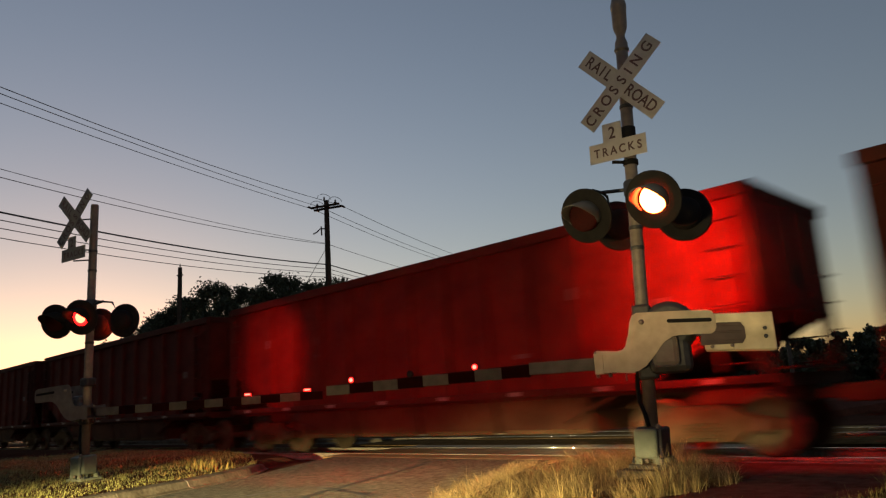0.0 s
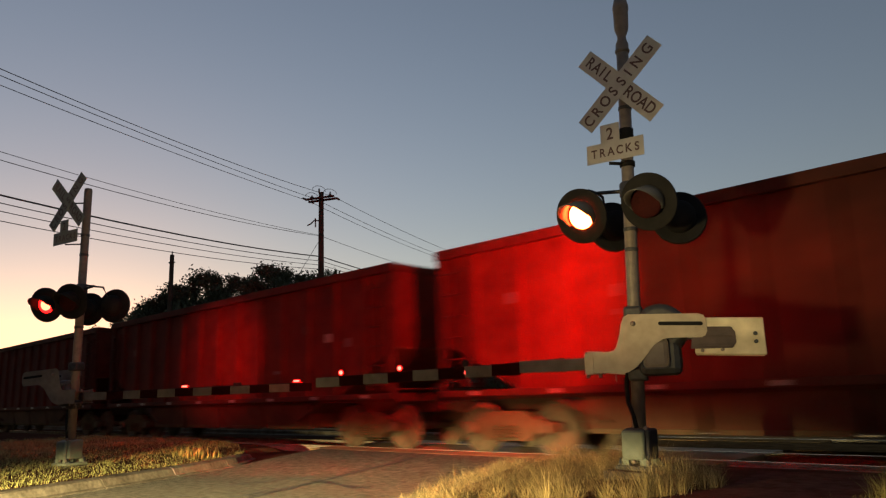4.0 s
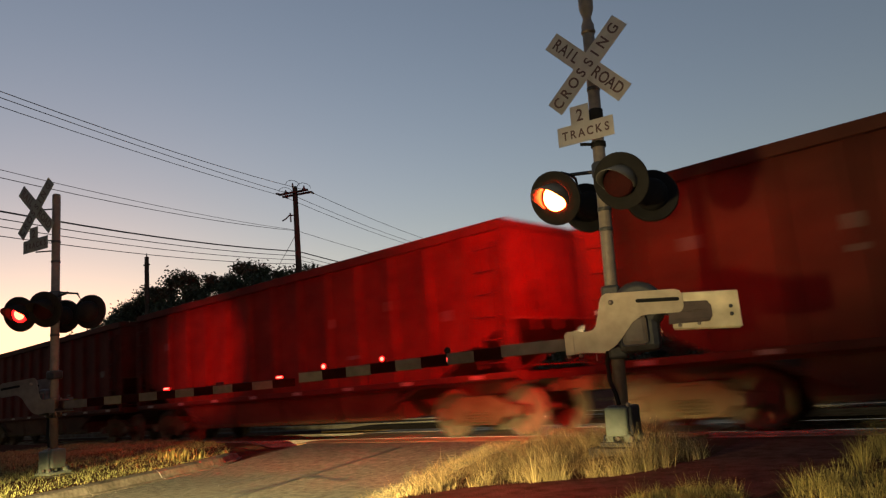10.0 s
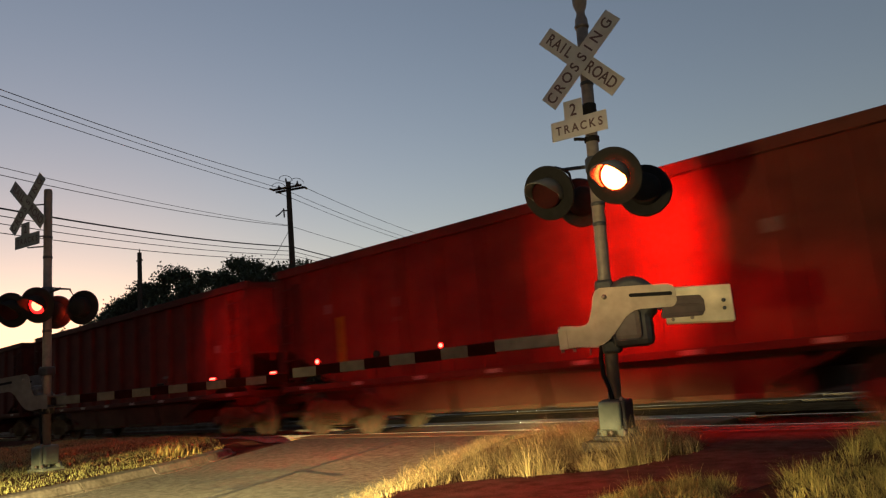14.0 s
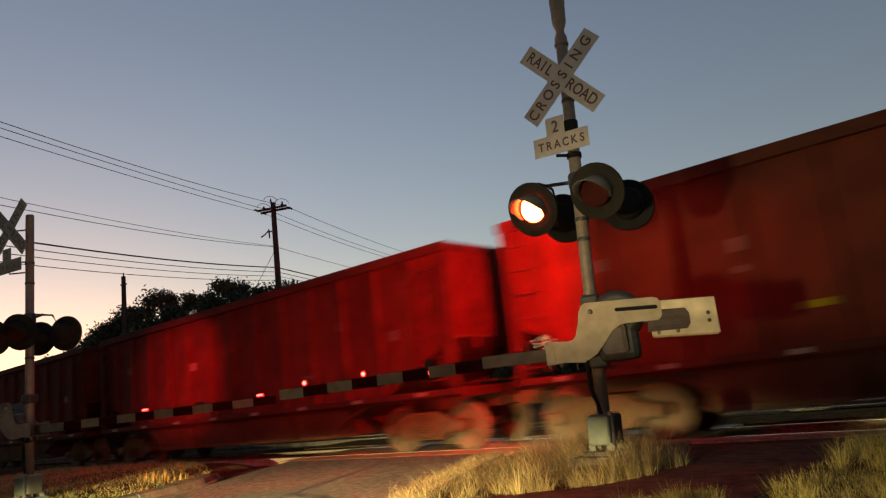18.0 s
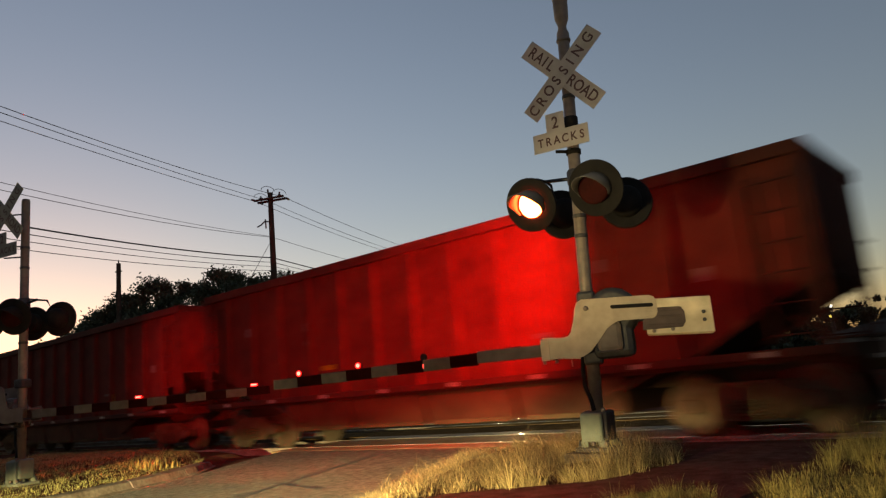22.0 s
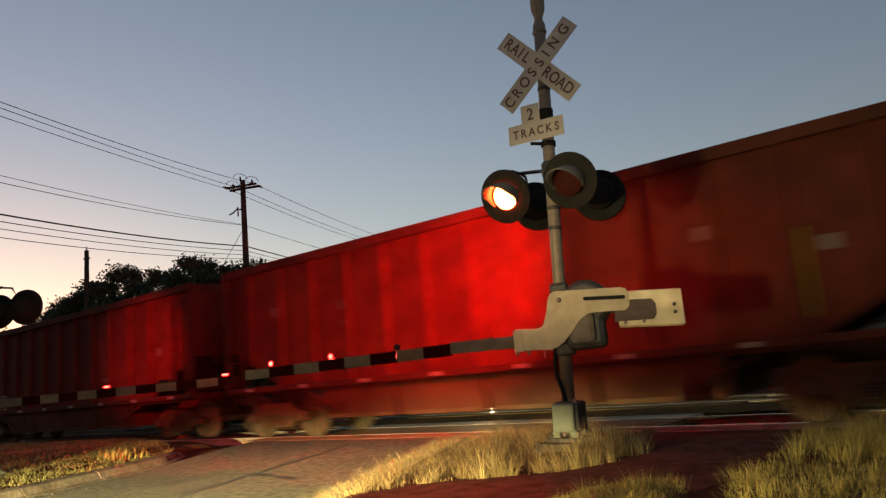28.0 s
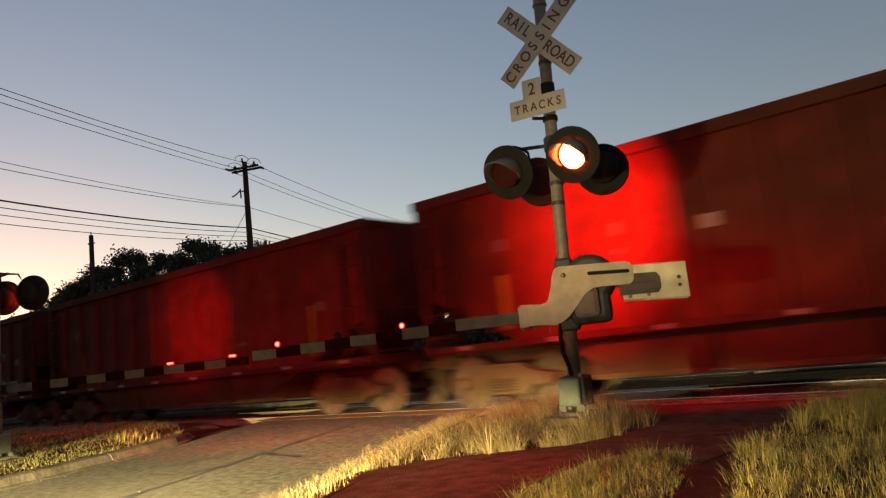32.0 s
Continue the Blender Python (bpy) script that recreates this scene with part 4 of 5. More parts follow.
    for i, x in enumerate((1.32 - 0.89, 1.32 + 0.89, BODY - 1.32 - 0.89, BODY - 1.32 + 0.89)):
        o = ax if i == 0 else again(ax, car)
        o.location = (x, 0, WHEEL_R)
    return car


def wheelset_mesh():
    bm = B()
    for s in (-1, 1):
        tube(bm, [((0, s * 0.68, 0), (0, s, 0), 0.485), ((0, s * 0.715, 0), (0, s, 0), 0.485), ((0, s * 0.725, 0), (0, s, 0), WHEEL_R), ((0, s * 0.815, 0), (0, s, 0), WHEEL_R - 0.004),
                  ((0, s * 0.82, 0), (0, s, 0), 0.40), ((0, s * 0.775, 0), (0, s, 0), 0.36), ((0, s * 0.765, 0), (0, s, 0), 0.16), ((0, s * 0.83, 0), (0, s, 0), 0.12)], 32)
        for i in range(3):
            a = i * 2.0944
            tube(bm, [((0.26 * math.cos(a), s * 0.772, 0.26 * math.sin(a)), (0, s, 0), 0.03), ((0.26 * math.cos(a), s * 0.782, 0.26 * math.sin(a)), (0, s, 0), 0.028)], 8)
    rod(bm, (0, -1.08, 0), (0, 1.08, 0), 0.085, seg=12)
    return bm


def lead(t):
    """How far along the tracks the leading end of car 0 stands."""
    return 1.12 * (-2.32 - 8.893 * t - 0.00914 * t * t)


# slack in the couplers: how far each car trails its even spacing
SLACK = {-1: 0.1, 0: 0.14, 1: 0.24, 2: 0.24, 3: 0.2, 4: 0.14, 5: 0.0, 6: 0.2, 12: -0.02, 13: -0.04, 14: -0.08, 15: 0.1, 16: 0.24}


def spot_of(k, t):
    return lead(t) + PITCH * k + SLACK.get(k, 0.1 if k < 0 else 0.36)


CARS = {}
first_car = hopper_car()
STRIPED = ((8, 2.1, 1.4, 2.6), (17, 12.7, 1.4, 2.6), (19, 2.0, 1.27, 2.2), (20, 1.72, 1.36, 2.3), (4, 1.85, 1.4, 2.6), (19, 12.75, 1.3, 2.4), (10, 10.45, 1.26, 1.66), (12, 10.58, 1.35, 1.8))
BANDED = ((7, 7.65, 1.46), (11, 4.7, 1.66), (13, 4.5, 1.68), (4, 10.45, 1.55), (14, 8.85, 1.45))
PANELLED = {10: (5.3, 2.45), 18: (4.9, 2.45), 20: (5.35, 2.45), 5: (9.4, 2.5), 1: (12.3, 2.4)}
for k in range(-5, 23):
    m = pose(spot_of(k, 0), TRACK, 0)
    if k == -5:
        first_car.matrix_basis = m
        CARS[k] = first_car
    else:
        CARS[k] = copy_thing(first_car, m)
for k, x, z0, z1 in STRIPED:
    part("yellow_stripe", box(B(), x, -HW + 0.1, z0, x + 0.14, -HW + 0.13, z1), stripe_yellow, CARS[k], "yellow painted stripe")
    tagged(CARS[k], "dark oxide-red coal hopper car with a yellow upright stripe")
for k, x, z in BANDED:
    part("yellow_band", box(B(), x, -HW + 0.1, z, x + 0.42, -HW + 0.13, z + 0.1), stripe_yellow, CARS[k], "yellow painted bar")
    tagged(CARS[k], "dark oxide-red coal hopper car with a yellow bar")
for k, (x, z) in PANELLED.items():
    part("pale_panel", box(B(), x, -HW + 0.1, z, x + 0.22, -HW + 0.13, z + 0.2), faded_white, CARS[k], "pale square marking")
    tagged(CARS[k], "dark oxide-red coal hopper car with a pale square marking")
part("pale_panel", box(B(), 7.22, -HW - 0.006, 0.98, 7.6, -HW + 0.01, 1.08), plate_cream, CARS[18], "white marking plate")


# ---- poles and wires ----
def utility_pole(x, y, top, label, crossarm=True, yaw=0.0):
    z0 = ground_z(x, y)
    p = thing("utility_pole", pose(x, y, z0, 0, 0, yaw), label, "utility pole", "utility poles")
    h = top - z0
    part("pole", lathe(B(), (0, 0, 1), [(-0.4, 0.17), (0.0, 0.17), (h * 0.6, 0.145), (h, 0.12)], 14), pole_wood, p)
    if crossarm:
        for y_, zz in ((-0.16, h - 0.32), (0.16, h - 0.36)):
            arm = part("crossarm", box(B(), -0.8, y_ - 0.045, zz - 0.05, 0.8, y_ + 0.045, zz + 0.05, 0.01), pole_wood, p)
        for x_ in (-0.73, -0.27, 0.73):
            for s in (-1, 1):
                part("insulator", tube(B(), [((x_, s * 0.2, h - 0.33), (0, s, 0), 0.03), ((x_, s * 0.3, h - 0.33), (0, s, 0), 0.06), ((x_, s * 0.5, h - 0.34), (0, s, 0), 0.05)], 8), porcelain, p)
        for x_, zz in ((-0.52, h - 0.22), (-0.12, h + 0.08), (0.5, h - 0.16)):
            part("pin_insulator", lathe(B(), (0, 0, 1), [(zz - 0.15, 0.02), (zz, 0.05), (zz + 0.1, 0.04), (zz + 0.14, 0.02)], 8), porcelain, p).location = (x_, 0, 0)
            pts = [(x_ - 0.2 * math.cos(a), -0.3 * math.cos(a), zz + 0.03 + 0.24 * math.sin(a)) for a in [math.pi * i / 10 for i in range(11)]]
            part("jumper", chain(B(), pts, 0.014, 6), wire_black, p)
        part("cutout", chain(B(), [(0, 0, h - 1.45), (-0.35, -0.05, h - 1.4), (-0.55, -0.05, h - 1.55), (-0.75, -0.05, h - 1.62)], 0.035, 6), porcelain, p)
        part("cutout", chain(B(), [(-0.3, -0.05, h - 1.3), (-0.28, -0.05, h - 1.75)], 0.04, 6), porcelain, p)
    else:
        part("crossarm", box(B(), -0.22, -0.04, h - 0.5, 0.22, 0.04, h - 0.43), pole_wood, p)
        part("insulator", lathe(B(), (0, 0, 1), [(h, 0.02), (h + 0.1, 0.04), (h + 0.22, 0.02)], 8), porcelain, p)
    return p


def wire(a, b, sag, r, label="thin black overhead power wire"):
    a, b = Vector(a), Vector(b)
    pts = []
    for i in range(25):
        t = i / 24
        p = a.lerp(b, t)
        p.z -= 4 * sag * t * (1 - t)
        pts.append(p)
    return tagged(part("overhead_wire", chain(B(), pts, r, 6), wire_black), label, "wire", "overhead wires")


P1 = Vector((-28.2, 20.8))
P0 = Vector((-11.6, -15.6))
P9 = Vector((-44.0, 58.0))
H1 = 11.16
utility_pole(P1.x, P1.y, H1, "dark wooden utility pole with crossarms and insulators", True, 24)
utility_pole(P0.x, P0.y, H1 - 0.6, "dark wooden utility pole with crossarms and insulators", True, 24)
utility_pole(P9.x, P9.y, H1 + 1.9, "dark wooden utility pole with crossarms and insulators", True, 24)
across = Vector((0.914, 0.407))
for off, dz, sag in ((-0.98, -0.34, 0.55), (-0.35, -0.33, 0.55), (0.98, -0.33, 0.95)):
    q1, q0, q9 = P1 + across * off * 0.75, P0 + across * off, P9 + across * off
    wire((q1.x, q1.y, H1 + dz), (q0.x, q0.y, H1 - 0.6 + dz), sag, 0.0125)
    wire((q1.x, q1.y, H1 + dz), (q9.x, q9.y, H1 + 1.9 + dz), 0.73, 0.0125)
for dz, r, sag in ((-2.19, 0.01, 0.93), (-2.22, 0.012, 1.13), (-3.24, 0.028, 1.05), (-3.46, 0.015, 1.04), (-3.66, 0.013, 1.06), (-3.86, 0.013, 1.12)):
    wire((P1.x, P1.y, H1 + dz), (P0.x, P0.y, H1 - 0.6 + dz), sag, r, "black sagging telephone cable")
    if dz != -2.19:
        wire((P1.x, P1.y, H1 + dz), (P9.x, P9.y, H1 + 1.9 + dz), 0.5, r, "black sagging telephone cable")
wire((P1.x, P1.y, H1 - 2.3), (P1.x - 5.5, P1.y - 2.6, 0.3), 0.0, 0.012, "thin slanting steel guy wire")
utility_pole(-40.5, 19.1, 9.75, "short dark wooden pole beside the trees", False, 20)

# ---- trees ----
def tree(x, y, height, width, seed, label, dense=1.0, lsize=0.11):
    rnd = random.Random(seed)
    z0 = ground_z(x, y)
    t = thing("tree", pose(x, y, z0, 0, 0, rnd.uniform(0, 360)), label, "tree", "trees")
    bm = B()
    top = height * 0.55
    rings = []
    for i in range(6):
        f = i / 5
        rings.append(((rnd.uniform(-.1, .1) * f, rnd.uniform(-.1, .1) * f, top * f), (0, 0, 1), 0.22 * (1 - 0.6 * f) * height / 8))
    tube(bm, rings, 9)
    tips = []
    for i in range(9):
        a = rnd.uniform(0, 6.283)
        z = height * rnd.uniform(0.2, 0.5)
        r = width * rnd.uniform(0.25, 0.48)
        tip = Vector((math.cos(a) * r, math.sin(a) * r, min(height * 0.9, z + height * rnd.uniform(0.15, 0.4))))
        mid = Vector((math.cos(a) * r * 0.4, math.sin(a) * r * 0.4, z + (tip.z - z) * 0.55))
        tube(bm, [((0, 0, z), mid - Vector((0, 0, z)), 0.08), (mid, tip - mid, 0.05), (tip, tip - mid, 0.015)], 6)
        tips.append(tip)
    part("trunk", bm, bark, t)
    verts, faces = [], []
    clumps = []
    for i in range(int(120 * dense)):
        a = rnd.uniform(0, 6.283)
        f = rnd.random()
        z = height * (0.08 + 0.87 * f)
        rad = width * 0.5 * math.sin(math.pi * min(1, 0.18 + 0.8 * f)) ** 0.7 * rnd.uniform(0.35, 1.08)
        clumps.append((Vector((math.cos(a) * rad, math.sin(a) * rad, z)), rnd.uniform(0.35, 0.8) * height / 8))
    clumps += [(p, 0.6) for p in tips]
    for c, r in clumps:
        for i in range(int(95 * (0.2 / lsize) ** 1.5)):
            d = Vector((rnd.gauss(0, 1), rnd.gauss(0, 1), rnd.gauss(0, 0.8))) * r * 0.37
            p = c + d
            if p.z < 0.15:
                continue
            n = Vector((rnd.gauss(0, 1), rnd.gauss(0, 1), rnd.gauss(0, 1))).normalized()
            s = n.orthogonal().normalized() * lsize * rnd.uniform(0.5, 1.1)
            w = n.cross(s).normalized() * lsize * rnd.uniform(0.3, 0.6)
            k = len(verts)
            verts += [p - s, p + w, p + s, p - w]
            faces.append((k, k + 1, k + 2, k + 3))
    part("crown", (verts, [], faces), leaf, t)
    return t


def at_az(az, dist):
    return -math.sin(radians(az)) * dist, math.cos(radians(az)) * dist


for i, (az, dist, tanel, w) in enumerate(((67.6, 52, 0.100, 4.5), (66.0, 50, 0.125, 5.0), (64.2, 48, 0.145, 5.5), (62.2, 46, 0.165, 5.5), (60.0, 45, 0.163, 6.0), (57.4, 44, 0.180, 5.0),
                                          (55.3, 43, 0.163, 5.0), (53.0, 41, 0.168, 5.0), (50.6, 40, 0.158, 5.5), (69.6, 56, 0.07, 5.0))):
    x, y = at_az(az, dist)
    tree(x, y, EYE + (tanel + 0.012) * dist + 0.15, w * 1.25, 40 + i, "dark leafy tree in a row behind the tracks")
for i, (az, dist, tanel, w) in enumerate(((24.5, 62, 0.05, 8), (21.5, 66, 0.058, 9), (18.6, 62, 0.054, 7), (15.8, 66, 0.058, 8), (13.8, 70, 0.062, 9), (11.4, 64, 0.055, 8), (9.4, 66, 0.066, 9), (6.5, 70, 0.062, 9), (3.5, 70, 0.06, 9), (28, 66, 0.055, 9), (32, 66, 0.05, 9))):
    x, y = at_az(az, dist)
    tree(x, y, EYE + tanel * dist, w, 80 + i, "dark round tree at the edge of the field", 0.7, 0.22)

# ---- far side: street lamp pole, house, lights ----
x, y = at_az(19.5, 38.0)
hl = EYE + 0.187 * 38 - ground_z(x, y)
tip = Matrix.Rotation(radians(-21.3), 4, "Z") @ Vector((*at_az(23.1, 37.6), 0)) - Matrix.Rotation(radians(-21.3), 4, "Z") @ Vector((x, y, 0))
sl = thing("street_lamp", pose(x, y, ground_z(x, y), 0, 0, 21.3), "slim dark street lamp with a bright white head", "street lamp")
part("post", lathe(B(), (0, 0, 1), [(-0.2, 0.1), (0, 0.1), (hl * 0.5, 0.08), (hl, 0.05)], 12), dark_metal, sl)
part("arm", chain(B(), [(0, 0, hl - 0.15), (tip.x * 0.15, 0, hl + 0.05), (tip.x * 0.5, 0, hl + 0.22), (tip.x * 0.85, 0, hl + 0.27)], 0.03, 8), dark_metal, sl)
part("head", box(B(), tip.x - 0.25, -0.14, hl + 0.22, tip.x * 0.82, 0.14, hl + 0.33, 0.03), dark_metal, sl)
part("bulb", lathe(B(), (0, 0, -1), [(-0.02, 0.1), (0.06, 0.1), (0.12, 0.05)], 12), lamp_white, sl, "glowing white bulb").location = (tip.x, 0, hl + 0.2)
for az, te, mt, nm in ((12.6, 0.041, lamp_yellow, "yellow yard light on a short post"), (12.45, 0.053, lamp_white, "small white yard light on a post")):
    x, y = at_az(az, 58.0)
    z0 = ground_z(x, y)
    h = EYE + te * 58 - z0
    yl = thing("yard_light", pose(x, y, z0), nm, "yard light", "yard lights")
    part("post", lathe(B(), (0, 0, 1), [(-0.2, 0.05), (h, 0.04)], 8), dark_metal, yl)
    part("globe", lathe(B(), (0, 0, 1), [(h, 0.05), (h + 0.03, 0.08), (h + 0.1, 0.09), (h + 0.16, 0.04)], 12), mt, yl)
x, y = at_az(8.4, 55.0)
hs = thing("shed", pose(x, y, ground_z(x, y), 0, 0, -12), "low pale shed with a grey roof", "shed")
part("wall", box(B(), -4, -2.5, 0, 4, 2.5, 2.3), house_wall, hs)
part("roof", plate(B(), [(-4.3, 2.28), (4.3, 2.28), (4.3, 2.4), (0, 3.1), (-4.3, 2.4)], -2.8, 2.8), roof_grey, hs)
part("door", box(B(), -1.2, -2.56, 0.02, 1.2, -2.5, 2.0), galvanised, hs)


# low dark wood that closes the view across the tracks
def wood_edge(az0, az1, n, dist, high, seed, label):
    verts, faces = [], []
    rnd = random.Random(seed)
    for i in range(n):
        az, r = rnd.uniform(az0, az1), dist + rnd.uniform(-1.5, 1.5)
        x, y = at_az(az, r)
        top = high * (0.75 + 0.35 * noise.noise((az * 0.35, seed, 0.0)) + 0.2 * noise.noise((az * 1.3, seed, 5.0)))
        z = -0.4 + top * rnd.random() ** 0.7
        d = Vector((rnd.gauss(0, 1), rnd.gauss(0, 1), rnd.gauss(0, 1))).normalized()
        a = d.orthogonal().normalized() * rnd.uniform(0.2, 0.5)
        b = d.cross(a).normalized() * rnd.uniform(0.15, 0.35)
        p = Vector((x, y, z))
        k = len(verts)
        verts += [p - a, p + b, p + a, p - b]
        faces.append((k, k + 1, k + 2, k + 3))
    return tagged(part("far_wood", (verts, [], faces), leaf), label, "wood", kind="stuff")


wood_edge(-12, 74, 42000, 74, 4.2, 3, "dark leafy edge of a far wood across the tracks")
wood_edge(27, 60, 26000, 78, 7.6, 9, "taller dark wood behind the far track")

# unseen leafy screen closing the place behind the road users, added to block sky
bm = B()
screen_rows = []
rnd = random.Random(77)
for i in range(70):
    az = radians(86 + 172 * i / 69)
    r = 24 + 2.5 * noise.noise((i * 0.3, 0, 0))
    h = 8.0 + 3.0 * noise.noise((i * 0.45, 4, 0)) + 1.5 * noise.noise((i * 1.7, 8, 0))
    screen_rows.append([bm.verts.new((-math.sin(az) * (r + d), math.cos(az) * (r + d), z)) for d, z in ((0, -0.3), (-0.8, h * 0.3), (-0.5, h * 0.7), (1.0, h), (3.5, h * 0.8), (4.5, -0.3))])
for a, b in zip(screen_rows, screen_rows[1:]):
    for j in range(5):
        bm.faces.new((a[j], a[j + 1], b[j + 1], b[j]))
bmesh.ops.recalc_face_normals(bm, faces=bm.faces)
tagged(part("backdrop", bm, leaf), "unseen leafy screen blocking the low sky", "wood", kind="structure")


# ---- grass ----
def inside(poly, x, y):
    hit = False
    for (x0, y0), (x1, y1) in zip(poly, poly[1:] + poly[:1]):
        if (y0 > y) != (y1 > y) and x < (x1 - x0) * (y - y0) / (y1 - y0) + x0:
            hit = not hit
    return hit


def grass(name, poly, count, h0, h1, width, material, label, seed, clump=0.0, lean_=0.5, base=None, fresh=0.06, skew=1.0, taper=0.0):
    rnd = random.Random(seed)
    xs, ys = [p[0] for p in poly], [p[1] for p in poly]
    verts, faces = [], []
    made = tries = 0
    rim = [(x0 + (x1 - x0) * i / 8, y0 + (y1 - y0) * i / 8) for (x0, y0), (x1, y1) in zip(poly, poly[1:] + poly[:1]) for i in range(8)]
    centre = None
    while made < count and tries < count * 30:
        tries += 1
        if clump and (centre is None or rnd.random() < fresh):
            centre = (rnd.uniform(min(xs), max(xs)), rnd.uniform(min(ys), max(ys)), rnd.uniform(0.55, 1.1))
        if clump:
            x, y = rnd.gauss(centre[0], clump), rnd.gauss(centre[1], clump)
            scale = centre[2]
        else:
            x, y, scale = rnd.uniform(min(xs), max(xs)), rnd.uniform(min(ys), max(ys)), 1.0
        if not inside(poly, x, y):
            continue
        z = base(x, y) if base else ground_z(x, y)
        a = rnd.uniform(0, 6.283)
        h = (h0 + (h1 - h0) * rnd.random() ** skew) * scale
        if taper:
            near = min(((x - px) ** 2 + (y - py) ** 2) for px, py in rim) ** 0.5
            h *= 0.3 + 0.7 * smooth(0.0, taper, near)
        l = h * abs(rnd.gauss(0, lean_))
        dx, dy = math.cos(a), math.sin(a)
        if clump:
            dx, dy = dx * 0.5 + (x - centre[0]) / clump * 0.75, dy * 0.5 + (y - centre[1]) / clump * 0.75
        b = rnd.uniform(0, 6.283)
        wx, wy = math.cos(b) * width * rnd.uniform(0.6, 1.3), math.sin(b) * width * rnd.uniform(0.6, 1.3)
        k = len(verts)
        if h1 > 0.3:  # long stalks bend over in an arc
            sink = 0.45 * min(1.0, l / h)
            for f, w in ((0.0, 1.0), (0.38, 0.9), (0.7, 0.65)):
                cx, cy, cz = x + dx * l * f * f, y + dy * l * f * f, z - 0.02 + h * (f - sink * f ** 3)
                verts += [(cx - wx * w, cy - wy * w, cz), (cx + wx * w, cy + wy * w, cz)]
            verts.append((x + dx * l, y + dy * l, z + h * (1 - sink)))
            faces += [(k, k + 1, k + 3, k + 2), (k + 2, k + 3, k + 5, k + 4), (k + 4, k + 5, k + 6)]
            made += 1
            continue
        verts += [(x - wx, y - wy, z - 0.02), (x + wx, y + wy, z - 0.02),
                  (x + dx * l * 0.3 - wx * 0.8, y + dy * l * 0.3 - wy * 0.8, z + h * 0.55), (x + dx * l * 0.3 + wx * 0.8, y + dy * l * 0.3 + wy * 0.8, z + h * 0.55),
                  (x + dx * l, y + dy * l, z + h * (1 - 0.42 * min(1, l / h)))]
        faces += [(k, k + 1, k + 3, k + 2), (k + 2, k + 3, k + 4)]
        made += 1
    return tagged(part(name, (verts, [], faces), material), label, "grass", kind="stuff")


CLUMP = [(-5.35, 5.0), (-4.92, 4.66), (-4.67, 5.31), (-4.07, 5.77), (-3.64, 6.08), (-3.45, 6.5), (-3.3, 7.5), (-3.7, 8.3), (-5.2, 9.3), (-6.75, 9.6), (-6.2, 8.2), (-5.6, 6.4)]


def blade(verts, faces, foot, heading, tip_angle, root_angle, length, width, rnd):
    """One stalk that leaves the ground at root_angle from upright and droops to tip_angle."""
    dx, dy = math.cos(heading), math.sin(heading)
    b = heading + rnd.uniform(0.6, 2.5)
    wx, wy = math.cos(b) * width, math.sin(b) * width
    x, y, z = foot
    k, n = len(verts), 4
    for i in range(n + 1):
        f = i / n
        w = 1.0 - 0.75 * f
        verts += [(x - wx * w, y - wy * w, z), (x + wx * w, y + wy * w, z)]
        a = root_angle + (tip_angle - root_angle) * f ** 1.3
        x, y, z = x + dx * math.sin(a) * length / n, y + dy * math.sin(a) * length / n, max(foot[2] - 0.05, z + math.cos(a) * length / n)
    faces += [(k + 2 * i, k + 2 * i + 1, k + 2 * i + 3, k + 2 * i + 2) for i in range(n)]


def tussocks(name, centres, blades, l0, l1, spread, material, label, seed, width=0.0012):
    """Bunches of stalks that fan out of a few roots."""
    rnd = random.Random(seed)
    verts, faces = [], []
    for x, y, size in centres:
        lx, ly = rnd.gauss(0.0, 0.12), rnd.gauss(0.0, 0.12)
        for i in range(int(blades * rnd.uniform(0.6, 1.3) * size)):
            a = rnd.uniform(0, 6.283)
            r = abs(rnd.gauss(0, 0.055)) * size
            px, py = x + math.cos(a) * r, y + math.sin(a) * r
            out = abs(rnd.gauss(0, spread))
            vx, vy = math.cos(a) * out + lx, math.sin(a) * out + ly
            lean0 = min(1.3, math.hypot(vx, vy))
            blade(verts, faces, (px, py, ground_z(px, py) - 0.02), math.atan2(vy, vx), lean0 + rnd.uniform(0.2, 1.3), lean0 * 0.6,
                  rnd.uniform(l0, l1) * size * rnd.uniform(0.7, 1.1), width * rnd.uniform(0.6, 1.3), rnd)
    return tagged(part(name, (verts, [], faces), material), label, "grass", kind="stuff")


def straw_mat(name, poly, count, l0, l1, material, label, seed, high=0.1, width=0.0013, base=None):
    """Dead stalks lying over one another in all directions."""
    rnd = random.Random(seed)
    xs, ys = [p[0] for p in poly], [p[1] for p in poly]
    verts, faces = [], []
    made = 0
    while made < count:
        x, y = rnd.uniform(min(xs), max(xs)), rnd.uniform(min(ys), max(ys))
        if not inside(poly, x, y):
            continue
        z = (base(x, y) if base else ground_z(x, y)) + high * rnd.random() ** 1.5 * (0.45 + 0.8 * max(0.0, noise.noise((x * 2.5, y * 2.5, 1.0)) + 0.35))
        a = rnd.gauss(2.6, 1.0)
        blade(verts, faces, (x, y, z), a, rnd.uniform(1.35, 2.2), rnd.uniform(0.5, 1.5), rnd.uniform(l0, l1), width * rnd.uniform(0.6, 1.3), rnd)
        made += 1
    return tagged(part(name, (verts, [], faces), material), label, "grass", kind="stuff")


